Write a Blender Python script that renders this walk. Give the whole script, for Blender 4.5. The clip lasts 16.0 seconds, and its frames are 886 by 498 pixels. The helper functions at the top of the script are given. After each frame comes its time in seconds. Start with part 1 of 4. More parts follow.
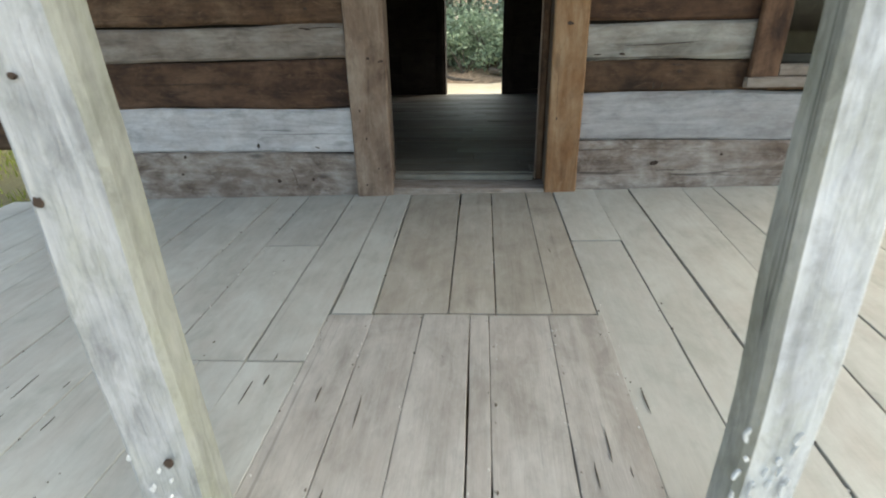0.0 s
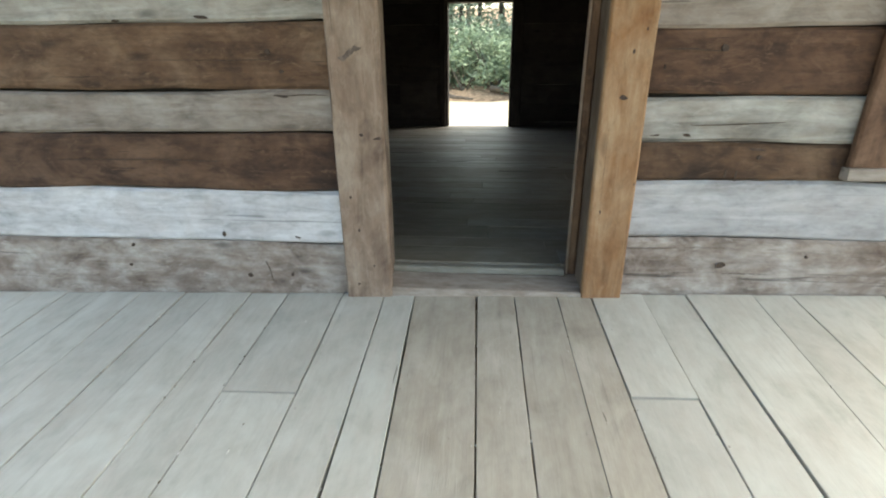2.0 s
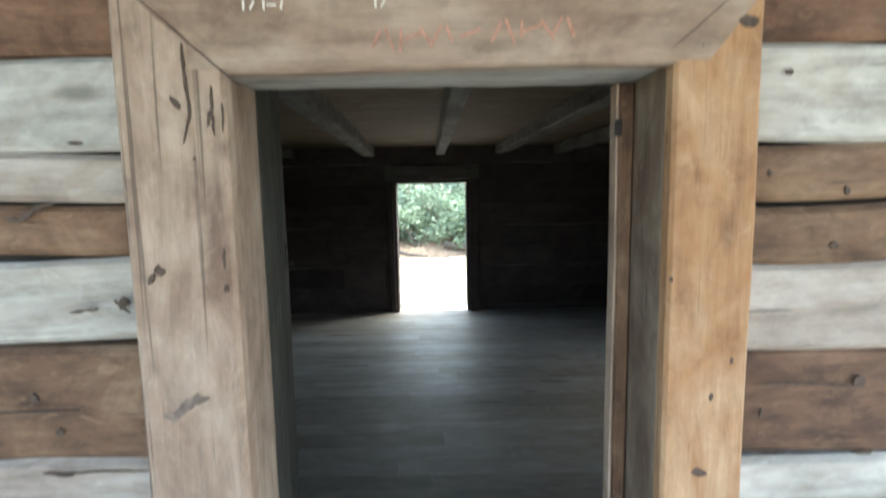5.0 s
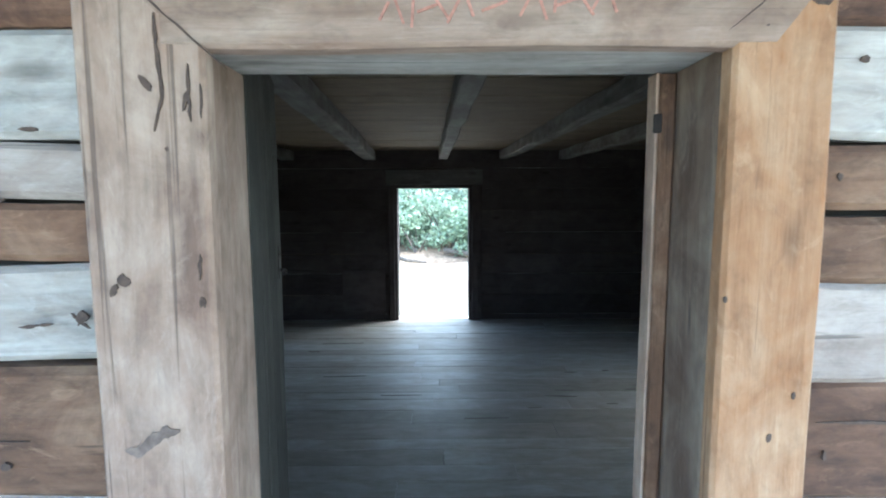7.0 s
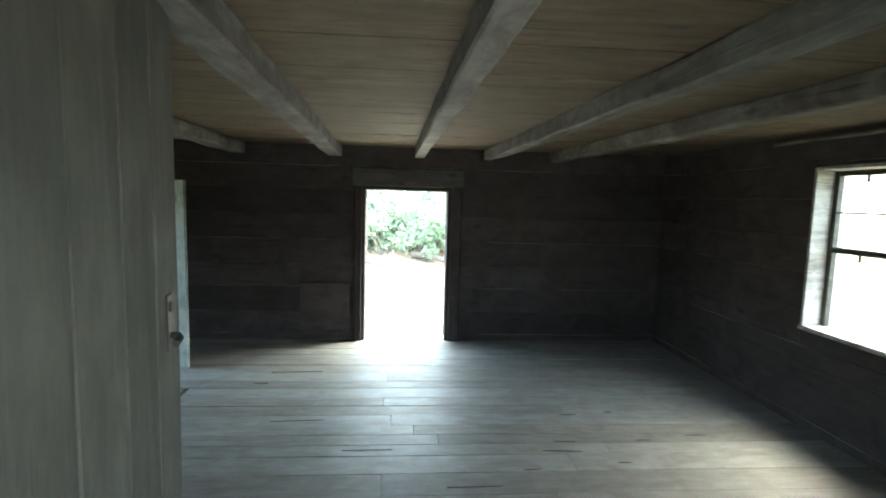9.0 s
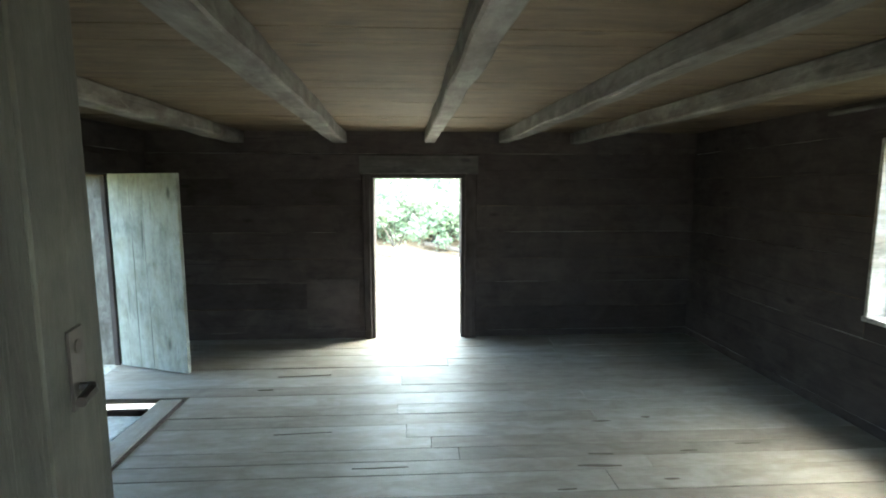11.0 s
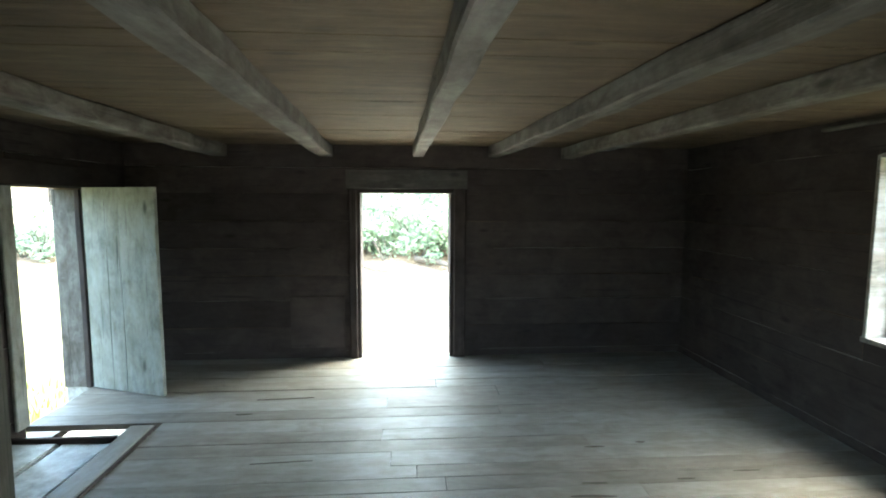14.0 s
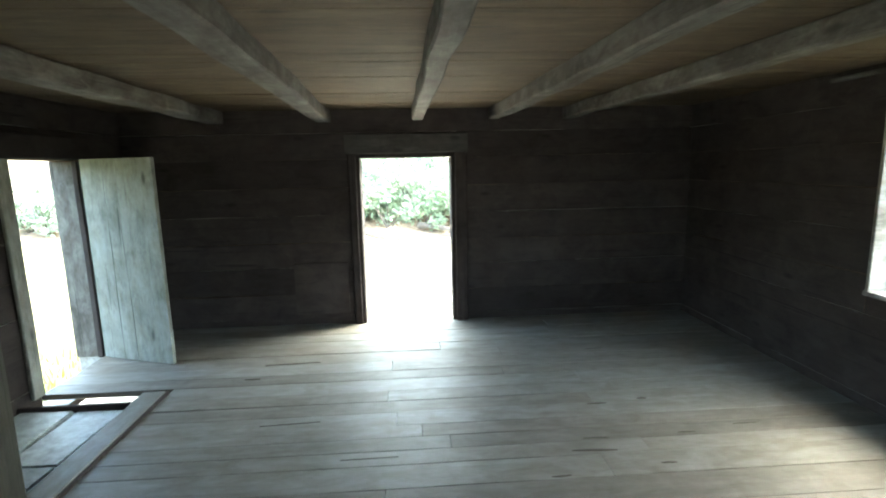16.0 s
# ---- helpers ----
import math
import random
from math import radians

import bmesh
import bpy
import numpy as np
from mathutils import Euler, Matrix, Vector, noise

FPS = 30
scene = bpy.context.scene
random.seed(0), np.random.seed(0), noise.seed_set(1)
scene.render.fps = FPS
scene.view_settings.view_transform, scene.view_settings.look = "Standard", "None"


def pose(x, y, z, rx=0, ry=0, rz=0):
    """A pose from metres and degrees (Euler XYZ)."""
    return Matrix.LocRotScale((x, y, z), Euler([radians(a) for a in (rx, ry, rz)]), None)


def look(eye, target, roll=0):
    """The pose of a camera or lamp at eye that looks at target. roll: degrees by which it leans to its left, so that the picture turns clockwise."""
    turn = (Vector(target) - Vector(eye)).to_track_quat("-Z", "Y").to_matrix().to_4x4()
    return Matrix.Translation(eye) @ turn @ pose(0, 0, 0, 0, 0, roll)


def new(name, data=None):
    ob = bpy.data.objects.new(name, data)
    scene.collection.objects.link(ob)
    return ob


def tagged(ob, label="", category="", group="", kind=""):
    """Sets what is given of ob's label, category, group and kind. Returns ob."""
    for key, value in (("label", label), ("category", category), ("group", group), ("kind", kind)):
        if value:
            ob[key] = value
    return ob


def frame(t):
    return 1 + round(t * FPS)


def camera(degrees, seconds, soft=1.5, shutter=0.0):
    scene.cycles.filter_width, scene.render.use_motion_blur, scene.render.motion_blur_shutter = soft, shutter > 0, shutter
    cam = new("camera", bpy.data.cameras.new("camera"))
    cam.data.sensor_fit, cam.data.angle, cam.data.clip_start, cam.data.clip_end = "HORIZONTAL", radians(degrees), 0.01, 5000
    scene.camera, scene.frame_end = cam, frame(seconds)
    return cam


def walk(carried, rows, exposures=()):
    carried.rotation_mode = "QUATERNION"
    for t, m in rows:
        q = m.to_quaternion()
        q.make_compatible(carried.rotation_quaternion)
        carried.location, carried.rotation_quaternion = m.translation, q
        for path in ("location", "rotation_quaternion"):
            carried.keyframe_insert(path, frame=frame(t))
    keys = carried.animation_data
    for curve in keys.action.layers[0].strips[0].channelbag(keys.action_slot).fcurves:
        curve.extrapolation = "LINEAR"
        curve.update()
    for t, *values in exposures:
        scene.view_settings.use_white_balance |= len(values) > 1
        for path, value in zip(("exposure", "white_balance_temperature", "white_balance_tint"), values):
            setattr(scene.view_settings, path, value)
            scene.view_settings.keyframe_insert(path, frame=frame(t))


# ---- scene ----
cam = camera(83.6, 16.0, soft=1.9, shutter=0.4)
PATH = [
    (0, (0.07, 0.004, 0.881), (-0.11, 1.838, 0.101), -1.2),
    (0.4, (0.081, 0.15, 0.876), (-0.162, 1.969, 0.08), -2.9),
    (0.5, (0.086, 0.196, 0.879), (-0.184, 1.989, 0.035), -2.8),
    (1, (0.119, 0.485, 0.982), (-0.202, 2.265, 0.128), -3.0),
    (1.5, (-0.008, 0.597, 1.125), (-0.197, 2.437, 0.364), -0.7),
    (2, (-0.07, 0.748, 1.14), (-0.232, 2.594, 0.386), -0.5),
    (2.5, (-0.046, 1.096, 1.227), (-0.265, 2.891, 0.373), -1.2),
    (3, (-0.06, 1.238, 1.293), (-0.239, 3.029, 0.42), -0.4),
    (3.5, (-0.183, 1.448, 1.386), (-0.257, 3.284, 0.598), -1.2),
    (4, (-0.112, 1.629, 1.412), (-0.21, 3.497, 0.704), -3.1),
    (4.5, (-0.062, 1.851, 1.465), (-0.147, 3.783, 0.956), -3.5),
    (4.6, (-0.063, 1.859, 1.476), (-0.142, 3.799, 0.995), -3.4),
    (5, (-0.081, 1.86, 1.572), (-0.072, 3.847, 1.345), -1.1),
    (5.2, (-0.087, 1.86, 1.597), (-0.069, 3.855, 1.45), -0.8),
    (7.3, (-0.109, 2.106, 1.561), (-0.101, 4.092, 1.33), 0.0),
    (7.5, (-0.059, 2.232, 1.561), (-0.069, 4.217, 1.315), 0.6),
    (8, (-0.05, 2.401, 1.575), (-0.008, 4.387, 1.347), 0.6),
    (8.5, (-0.148, 2.592, 1.62), (-0.012, 4.576, 1.418), 1.8),
    (8.7, (-0.198, 2.655, 1.617), (-0.043, 4.637, 1.418), 1.7),
    (11, (-0.193, 3.082, 1.598), (-0.089, 5.064, 1.351), 0.0),
    (11.5, (-0.231, 3.12, 1.627), (-0.078, 5.101, 1.402), 0.0),
    (12, (-0.21, 3.175, 1.65), (0.103, 5.138, 1.426), -0.7),
    (12.5, (-0.285, 3.265, 1.656), (0.297, 5.164, 1.42), 0.7),
    (13, (-0.28, 3.275, 1.625), (0.307, 5.176, 1.427), 1.5),
    (13.5, (-0.255, 3.245, 1.65), (0.072, 5.208, 1.46), 0.6),
    (14, (-0.161, 3.2, 1.61), (-0.021, 5.186, 1.418), 0.2),
    (14.5, (-0.164, 3.215, 1.623), (-0.015, 5.193, 1.367), -0.4),
    (15, (-0.16, 3.2, 1.59), (0.0, 5.162, 1.236), -1.1),
    (15.5, (-0.174, 3.218, 1.59), (-0.034, 5.174, 1.195), -0.4),
    (16, (-0.137, 3.205, 1.592), (-0.017, 5.174, 1.265), -1.2),
]
EXPO = [(0, 1.35, 7200, 1), (1.0, 1.6, 7200, 0), (2.0, 2.1, 7250, 0), (3.0, 2.3, 7250, 1), (4.0, 2.55, 6900, 1), (5.0, 3.1, 6250, 1), (7.5, 3.65, 5250, -1), (8.5, 4.5, 5850, -6), (11, 4.75, 6350, -6), (12.5, 4.7, 6350, -6), (16, 4.65, 6400, -5)]
walk(cam, [(t, look(eye, target, roll)) for t, eye, target, roll in PATH], EXPO)

# ---- world and sun: bright hazy daylight ----
world = bpy.data.worlds.new("sky")
scene.world = world
world.use_nodes = True
wn = world.node_tree
wn.nodes.clear()
sky = wn.nodes.new("ShaderNodeTexSky")
sky.sky_type = "NISHITA"
sky.sun_disc = False
SUN_UP, SUN_TURN = radians(58), radians(68)
sky.sun_elevation, sky.sun_rotation = SUN_UP, SUN_TURN
sky.dust_density = 4.0
bg = wn.nodes.new("ShaderNodeBackground")
bg.inputs["Strength"].default_value = 0.15
wo = wn.nodes.new("ShaderNodeOutputWorld")
wn.links.new(sky.outputs[0], bg.inputs[0])
wn.links.new(bg.outputs[0], wo.inputs[0])
sun = new("sun", bpy.data.lights.new("sun", "SUN"))
sun.data.energy, sun.data.angle, sun.data.color = 1.5, radians(120), (1.0, 0.97, 0.93)
sun.matrix_world = look((0, 0, 0), (-math.sin(SUN_TURN) * math.cos(SUN_UP), -math.cos(SUN_TURN) * math.cos(SUN_UP), -math.sin(SUN_UP)))


# ---- materials ----
def node(nt, kind, **inputs):
    n = nt.nodes.new(kind)
    for key, value in inputs.items():
        n.inputs[key.replace("_", " ")].default_value = value
    return n


def ramp(nt, src, stops):
    n = nt.nodes.new("ShaderNodeValToRGB")
    e = n.color_ramp.elements
    while len(e) < len(stops):
        e.new(0.5)
    for el, (p, c) in zip(e, stops):
        el.position, el.color = p, (*c, 1) if len(c) == 3 else c
    nt.links.new(src, n.inputs[0])
    return n


def mix(nt, fac, a, b, kind="MIX"):
    n = nt.nodes.new("ShaderNodeMix")
    n.data_type, n.blend_type = "RGBA", kind
    for sock, v in ((n.inputs[0], fac), (n.inputs[6], a), (n.inputs[7], b)):
        if isinstance(v, (int, float)):
            sock.default_value = v
        elif isinstance(v, tuple):
            sock.default_value = (*v, 1)
        else:
            nt.links.new(v, sock)
    return n.outputs[2]


def material(name):
    m = bpy.data.materials.new(name)
    m.use_nodes = True
    nt = m.node_tree
    return m, nt, nt.nodes["Principled BSDF"]


def coords(nt, scale, rnd=True, which="Object"):
    """Texture coordinates scaled per axis, shifted at random from piece to piece."""
    tc = nt.nodes.new("ShaderNodeTexCoord")
    mp = nt.nodes.new("ShaderNodeMapping")
    mp.inputs["Scale"].default_value = scale
    nt.links.new(tc.outputs[which], mp.inputs[0])
    if rnd:
        info = nt.nodes.new("ShaderNodeObjectInfo")
        mul = nt.nodes.new("ShaderNodeMath")
        mul.operation = "MULTIPLY"
        mul.inputs[1].default_value = 57.0
        nt.links.new(info.outputs["Random"], mul.inputs[0])
        nt.links.new(mul.outputs[0], mp.inputs["Location"])
    return mp.outputs[0]


def noise_tex(nt, vec, scale, detail=6.0, rough=0.6, distort=0.0):
    n = node(nt, "ShaderNodeTexNoise", Scale=scale, Detail=detail, Roughness=rough, Distortion=distort)
    nt.links.new(vec, n.inputs["Vector"])
    return n.outputs[0]


def wood(name, dark, mid, pale, stain, rough=0.85, bump=0.5, patch=0.5, vary=0.25, crack=0.6, mottle=0.5, blot=0.5, streak=0.3, gloss=0.5):
    """Weathered timber; the grain runs along the piece's own x."""
    m, nt, p = material(name)
    grain = noise_tex(nt, coords(nt, (1.1, 9, 9)), 1.5, 7, 0.58, 1.1)
    fine = noise_tex(nt, coords(nt, (2.5, 46, 46)), 1.5, 4, 0.7, 0.6)
    big = noise_tex(nt, coords(nt, (2.2, 4.5, 4.5)), 1.7, 6, 0.62, 0.8)
    speck = noise_tex(nt, coords(nt, (6, 14, 14)), 2.0, 6, 0.7, 0.6)
    blotch = noise_tex(nt, coords(nt, (3.0, 3.8, 3.8)), 1.3, 9, 0.66, 0.5)
    tone = nt.nodes.new("ShaderNodeMix")
    tone.inputs["Factor"].default_value = blot
    nt.links.new(grain, tone.inputs["A"])
    nt.links.new(blotch, tone.inputs["B"])
    base = ramp(nt, tone.outputs["Result"], [(0.36, dark), (0.48, mid), (0.62, pale)]).outputs[0]
    f = ramp(nt, big, [(0.42, (0, 0, 0)), (0.72, (patch,) * 3)]).outputs[0]
    c = mix(nt, f, base, stain)
    c = mix(nt, streak, c, ramp(nt, fine, [(0.3, (0.8,) * 3), (0.6, (1.06,) * 3)]).outputs[0], "MULTIPLY")
    c = mix(nt, mottle, c, ramp(nt, speck, [(0.3, (0.58,) * 3), (0.5, (1, 1, 1)), (0.75, (1.22,) * 3)]).outputs[0], "MULTIPLY")
    # pale scuffs
    scuff = noise_tex(nt, coords(nt, (5, 13, 13)), 1.7, 8, 0.72, 0.9)
    sf = ramp(nt, scuff, [(0.56, (0, 0, 0)), (0.70, (mottle,) * 3)]).outputs[0]
    c = mix(nt, sf, c, tuple(v * 1.08 for v in pale))
    # drying cracks and knots
    cr = noise_tex(nt, coords(nt, (0.7, 34, 34)), 1.0, 3, 0.5, 1.2)
    crk = ramp(nt, cr, [(0.30, (1, 1, 1)), (0.34, (0, 0, 0))]).outputs[0]
    vor = node(nt, "ShaderNodeTexVoronoi", Scale=1.0)
    nt.links.new(coords(nt, (1.9, 5.2, 5.2)), vor.inputs["Vector"])
    kn = ramp(nt, vor.outputs["Distance"], [(0.05, (1, 1, 1)), (0.13, (0, 0, 0))]).outputs[0]
    both = mix(nt, 1.0, crk, kn, "LIGHTEN")
    ff = nt.nodes.new("ShaderNodeMath")
    ff.operation = "MULTIPLY"
    ff.inputs[1].default_value = crack
    nt.links.new(both, ff.inputs[0])
    c = mix(nt, ff.outputs[0], c, tuple(v * 0.35 for v in dark))
    info = nt.nodes.new("ShaderNodeObjectInfo")
    c = mix(nt, 1.0, c, ramp(nt, info.outputs["Random"], [(0, (1 - vary,) * 3), (1, (1 + vary * 0.6,) * 3)]).outputs[0], "MULTIPLY")
    nt.links.new(c, p.inputs["Base Color"])
    p.inputs["Roughness"].default_value = rough
    p.inputs["Specular IOR Level"].default_value = gloss
    hsum = nt.nodes.new("ShaderNodeMath")
    hsum.operation = "ADD"
    nt.links.new(grain, hsum.inputs[0])
    nt.links.new(fine, hsum.inputs[1])
    h2 = nt.nodes.new("ShaderNodeMath")
    h2.operation = "SUBTRACT"
    nt.links.new(hsum.outputs[0], h2.inputs[0])
    nt.links.new(ff.outputs[0], h2.inputs[1])
    b = node(nt, "ShaderNodeBump", Strength=bump * 0.7, Distance=0.01)
    nt.links.new(h2.outputs[0], b.inputs["Height"])
    nt.links.new(b.outputs[0], p.inputs["Normal"])
    return m


W_GREY = wood("weathered_grey_wood", (0.17, 0.16, 0.145), (0.33, 0.32, 0.295), (0.47, 0.46, 0.435), (0.25, 0.19, 0.15))
W_WHITE = wood("bleached_wood", (0.34, 0.34, 0.35), (0.50, 0.50, 0.52), (0.64, 0.64, 0.66), (0.42, 0.36, 0.33), patch=0.4)
W_TAN = wood("tan_wood", (0.16, 0.127, 0.105), (0.315, 0.27, 0.235), (0.45, 0.405, 0.365), (0.20, 0.14, 0.11))
W_MOTTLED = wood("mottled_tan_wood", (0.085, 0.06, 0.047), (0.27, 0.222, 0.192), (0.46, 0.42, 0.39), (0.12, 0.078, 0.058), patch=0.65, bump=0.7, mottle=0.6, blot=0.7)
W_BROWN = wood("brown_wood", (0.0347, 0.0176, 0.0103), (0.1, 0.0539, 0.0301), (0.204, 0.1323, 0.0827), (0.1836, 0.1029, 0.0564), patch=0.55, mottle=0.8, blot=0.7)
W_RED = wood("red_brown_wood", (0.024, 0.012, 0.008), (0.072, 0.036, 0.021), (0.165, 0.096, 0.06), (0.15, 0.08, 0.045), patch=0.5, mottle=0.8, blot=0.7)
W_ORANGE = wood("orange_pine", (0.1666, 0.0837, 0.0382), (0.3234, 0.1865, 0.0978), (0.4312, 0.2912, 0.1785), (0.2646, 0.1183, 0.0425), patch=0.8)
W_JAMB = wood("brown_jamb_wood", (0.0866, 0.0586, 0.0423), (0.178, 0.1305, 0.0961), (0.2694, 0.2131, 0.1628), (0.1154, 0.0639, 0.0374), patch=0.6, blot=0.6)
W_CASING = wood("greyed_pine", (0.1377, 0.092, 0.0673), (0.2703, 0.1991, 0.1504), (0.3774, 0.2991, 0.2375), (0.1632, 0.0938, 0.0633), patch=0.6, blot=0.6)
W_PORCH = wood("porch_board_wood", (0.39, 0.385, 0.34), (0.47, 0.465, 0.42), (0.53, 0.53, 0.485), (0.43, 0.385, 0.335), rough=0.7, bump=0.16, patch=0.5, vary=0.08, crack=0.1, mottle=0.18, blot=0.72, streak=0.12)
W_TREAD = wood("worn_porch_board_wood", (0.282, 0.257, 0.2124), (0.376, 0.3441, 0.292), (0.4418, 0.413, 0.3584), (0.3102, 0.2615, 0.208), rough=0.7, bump=0.25, patch=0.5, vary=0.08, crack=0.2, mottle=0.25, blot=0.65, streak=0.15)
W_NEAR = wood("pinkish_worn_porch_board_wood", (0.33, 0.30, 0.265), (0.45, 0.42, 0.378), (0.53, 0.50, 0.455), (0.34, 0.29, 0.25), rough=0.7, bump=0.3, patch=0.5, vary=0.10, crack=0.35, mottle=0.35, blot=0.6, streak=0.25)
W_POST = wood("bleached_post_wood", (0.33, 0.345, 0.365), (0.55, 0.575, 0.61), (0.70, 0.725, 0.765), (0.45, 0.47, 0.38), patch=0.55, bump=0.9, blot=0.55, mottle=0.6, streak=0.45)
# post flanks: lichen and moss tints, darkened to hold the shaded side
W_LICHEN_SHADED = wood("shaded_lichen_post_wood", (0.27, 0.28, 0.25), (0.43, 0.44, 0.40), (0.56, 0.57, 0.52), (0.40, 0.42, 0.29), patch=0.6, bump=0.8, blot=0.6)
W_FLANK = wood("shaded_grey_post_wood", (0.16, 0.165, 0.15), (0.30, 0.305, 0.28), (0.44, 0.445, 0.42), (0.20, 0.20, 0.14), patch=0.7, bump=0.8, blot=0.6)
# room-side timber, much darker than the same logs' outer faces
W_INSIDE = wood("dark_log_wood", (0.0261, 0.0197, 0.0182), (0.0411, 0.0326, 0.0305), (0.0622, 0.0502, 0.0472), (0.0603, 0.0461, 0.0422), rough=0.9, patch=0.6, bump=0.2, vary=0.25, blot=0.75, gloss=0.3, mottle=0.3)
W_HEADER = wood("dark_header_wood", (0.0317, 0.0274, 0.0245), (0.0576, 0.0518, 0.0475), (0.0936, 0.0864, 0.0792), (0.0432, 0.036, 0.0317), patch=0.5)
W_FLOOR = wood("grey_floor_board_wood", (0.18, 0.1718, 0.1461), (0.2416, 0.235, 0.208), (0.2982, 0.2931, 0.2675), (0.1646, 0.1415, 0.1065), rough=0.48, gloss=0.45, bump=0.12, patch=0.75, vary=0.10, crack=0.12, mottle=0.25, blot=0.5, streak=0.2)
W_FLOOR_MID = wood("greyish_floor_board_wood", (0.1464, 0.1354, 0.1116), (0.202, 0.1895, 0.1614), (0.2525, 0.2386, 0.2089), (0.1414, 0.1181, 0.0902), rough=0.52, gloss=0.45, bump=0.12, patch=0.7, vary=0.12, crack=0.12, mottle=0.25, blot=0.5, streak=0.2)
W_CEIL = wood("brown_ceiling_board_wood", (0.0402, 0.0264, 0.0119), (0.0703, 0.0484, 0.0238), (0.1098, 0.0791, 0.0427), (0.0502, 0.032, 0.0151), patch=0.5, vary=0.2, mottle=0.3)
W_JOIST = wood("grey_joist_wood", (0.0446, 0.0395, 0.0338), (0.1084, 0.1007, 0.0892), (0.1849, 0.1785, 0.1625), (0.0478, 0.0357, 0.0268), patch=0.75, blot=0.65)
W_DOOR = wood("grey_door_board_wood", (0.15, 0.1575, 0.1425), (0.27, 0.2775, 0.2513), (0.3525, 0.3675, 0.3337), (0.195, 0.18, 0.1275), patch=0.6, blot=0.6, crack=0.8)
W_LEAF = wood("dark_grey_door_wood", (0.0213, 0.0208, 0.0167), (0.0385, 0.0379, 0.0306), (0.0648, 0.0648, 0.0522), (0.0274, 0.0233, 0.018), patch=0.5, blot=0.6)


def plain(name, color, rough=0.6, metal=0.0, spread=0.25, scale=18.0, bump=0.2):
    m, nt, p = material(name)
    n = noise_tex(nt, coords(nt, (1, 1, 1)), scale, 6, 0.65)
    c = ramp(nt, n, [(0.3, tuple(v * (1 - spread) for v in color)), (0.7, tuple(min(1, v * (1 + spread)) for v in color))]).outputs[0]
    nt.links.new(c, p.inputs["Base Color"])
    p.inputs["Roughness"].default_value, p.inputs["Metallic"].default_value = rough, metal
    b = node(nt, "ShaderNodeBump", Strength=bump, Distance=0.01)
    nt.links.new(n, b.inputs["Height"])
    nt.links.new(b.outputs[0], p.inputs["Normal"])
    return m


M_IRON = plain("rusty_iron", (0.035, 0.03, 0.028), 0.6, 0.7)
M_CHINK = plain("dark_chinking", (0.03, 0.025, 0.02), 0.95)
M_SPLIT = plain("dark_worn_wood", (0.10, 0.085, 0.07), 0.9)
M_STONE = plain("pale_hearth_stone", (0.50, 0.55, 0.54), 0.45, 0, 0.35, 14, 0.6)
M_RED = plain("faded_red_crayon", (0.34, 0.17, 0.13), 0.9, 0, 0.4, 60)
M_CHALK = plain("white_chalk", (0.52, 0.49, 0.46), 0.9, 0, 0.3, 60)
M_SHINGLE = plain("grey_roof_board", (0.16, 0.14, 0.13), 0.9)
M_BARK = plain("grey_bark", (0.10, 0.085, 0.07), 0.95, 0, 0.5, 14, 1.0)
M_SOIL = plain("leaf_litter", (0.24, 0.175, 0.12), 0.95, 0, 0.6, 7, 1.0)


def leafy(name, a, b):
    m, nt, p = material(name)
    g = nt.nodes.new("ShaderNodeNewGeometry")
    nt.links.new(ramp(nt, g.outputs["Random Per Island"], [(0, a), (1, b)]).outputs[0], p.inputs["Base Color"])
    p.inputs["Roughness"].default_value = 0.55
    p.inputs["Transmission Weight"].default_value = 0.0
    tr = node(nt, "ShaderNodeBsdfTranslucent")
    nt.links.new(ramp(nt, g.outputs["Random Per Island"], [(0, a), (1, b)]).outputs[0], tr.inputs[0])
    ms = node(nt, "ShaderNodeMixShader")
    ms.inputs[0].default_value = 0.35
    nt.links.new(p.outputs[0], ms.inputs[1])
    nt.links.new(tr.outputs[0], ms.inputs[2])
    nt.links.new(ms.outputs[0], nt.nodes["Material Output"].inputs[0])
    return m


M_LEAF = leafy("shrub_leaf", (0.15, 0.21, 0.14), (0.37, 0.47, 0.33))
M_LEAF2 = leafy("tree_leaf", (0.18, 0.23, 0.17), (0.42, 0.51, 0.40))
M_GRASS = leafy("grass_blade", (0.14, 0.19, 0.03), (0.34, 0.38, 0.08))

M_GLASS, _nt, _p = material("old_window_glass")
_p.inputs["Transmission Weight"].default_value = 1.0
_p.inputs["Roughness"].default_value = 0.02
_p.inputs["IOR"].default_value = 1.45

M_GROUND, _nt, _p = material("sandy_ground")
_a = noise_tex(_nt, coords(_nt, (1, 1, 1), False), 0.35, 6, 0.6)
_b = noise_tex(_nt, coords(_nt, (1, 1, 1), False), 22, 6, 0.7)
_c = ramp(_nt, _a, [(0.35, (0.44, 0.38, 0.28)), (0.6, (0.60, 0.55, 0.45))]).outputs[0]
_c = mix(_nt, 0.5, _c, ramp(_nt, _b, [(0.3, (0.6,) * 3), (0.6, (1.1,) * 3)]).outputs[0], "MULTIPLY")
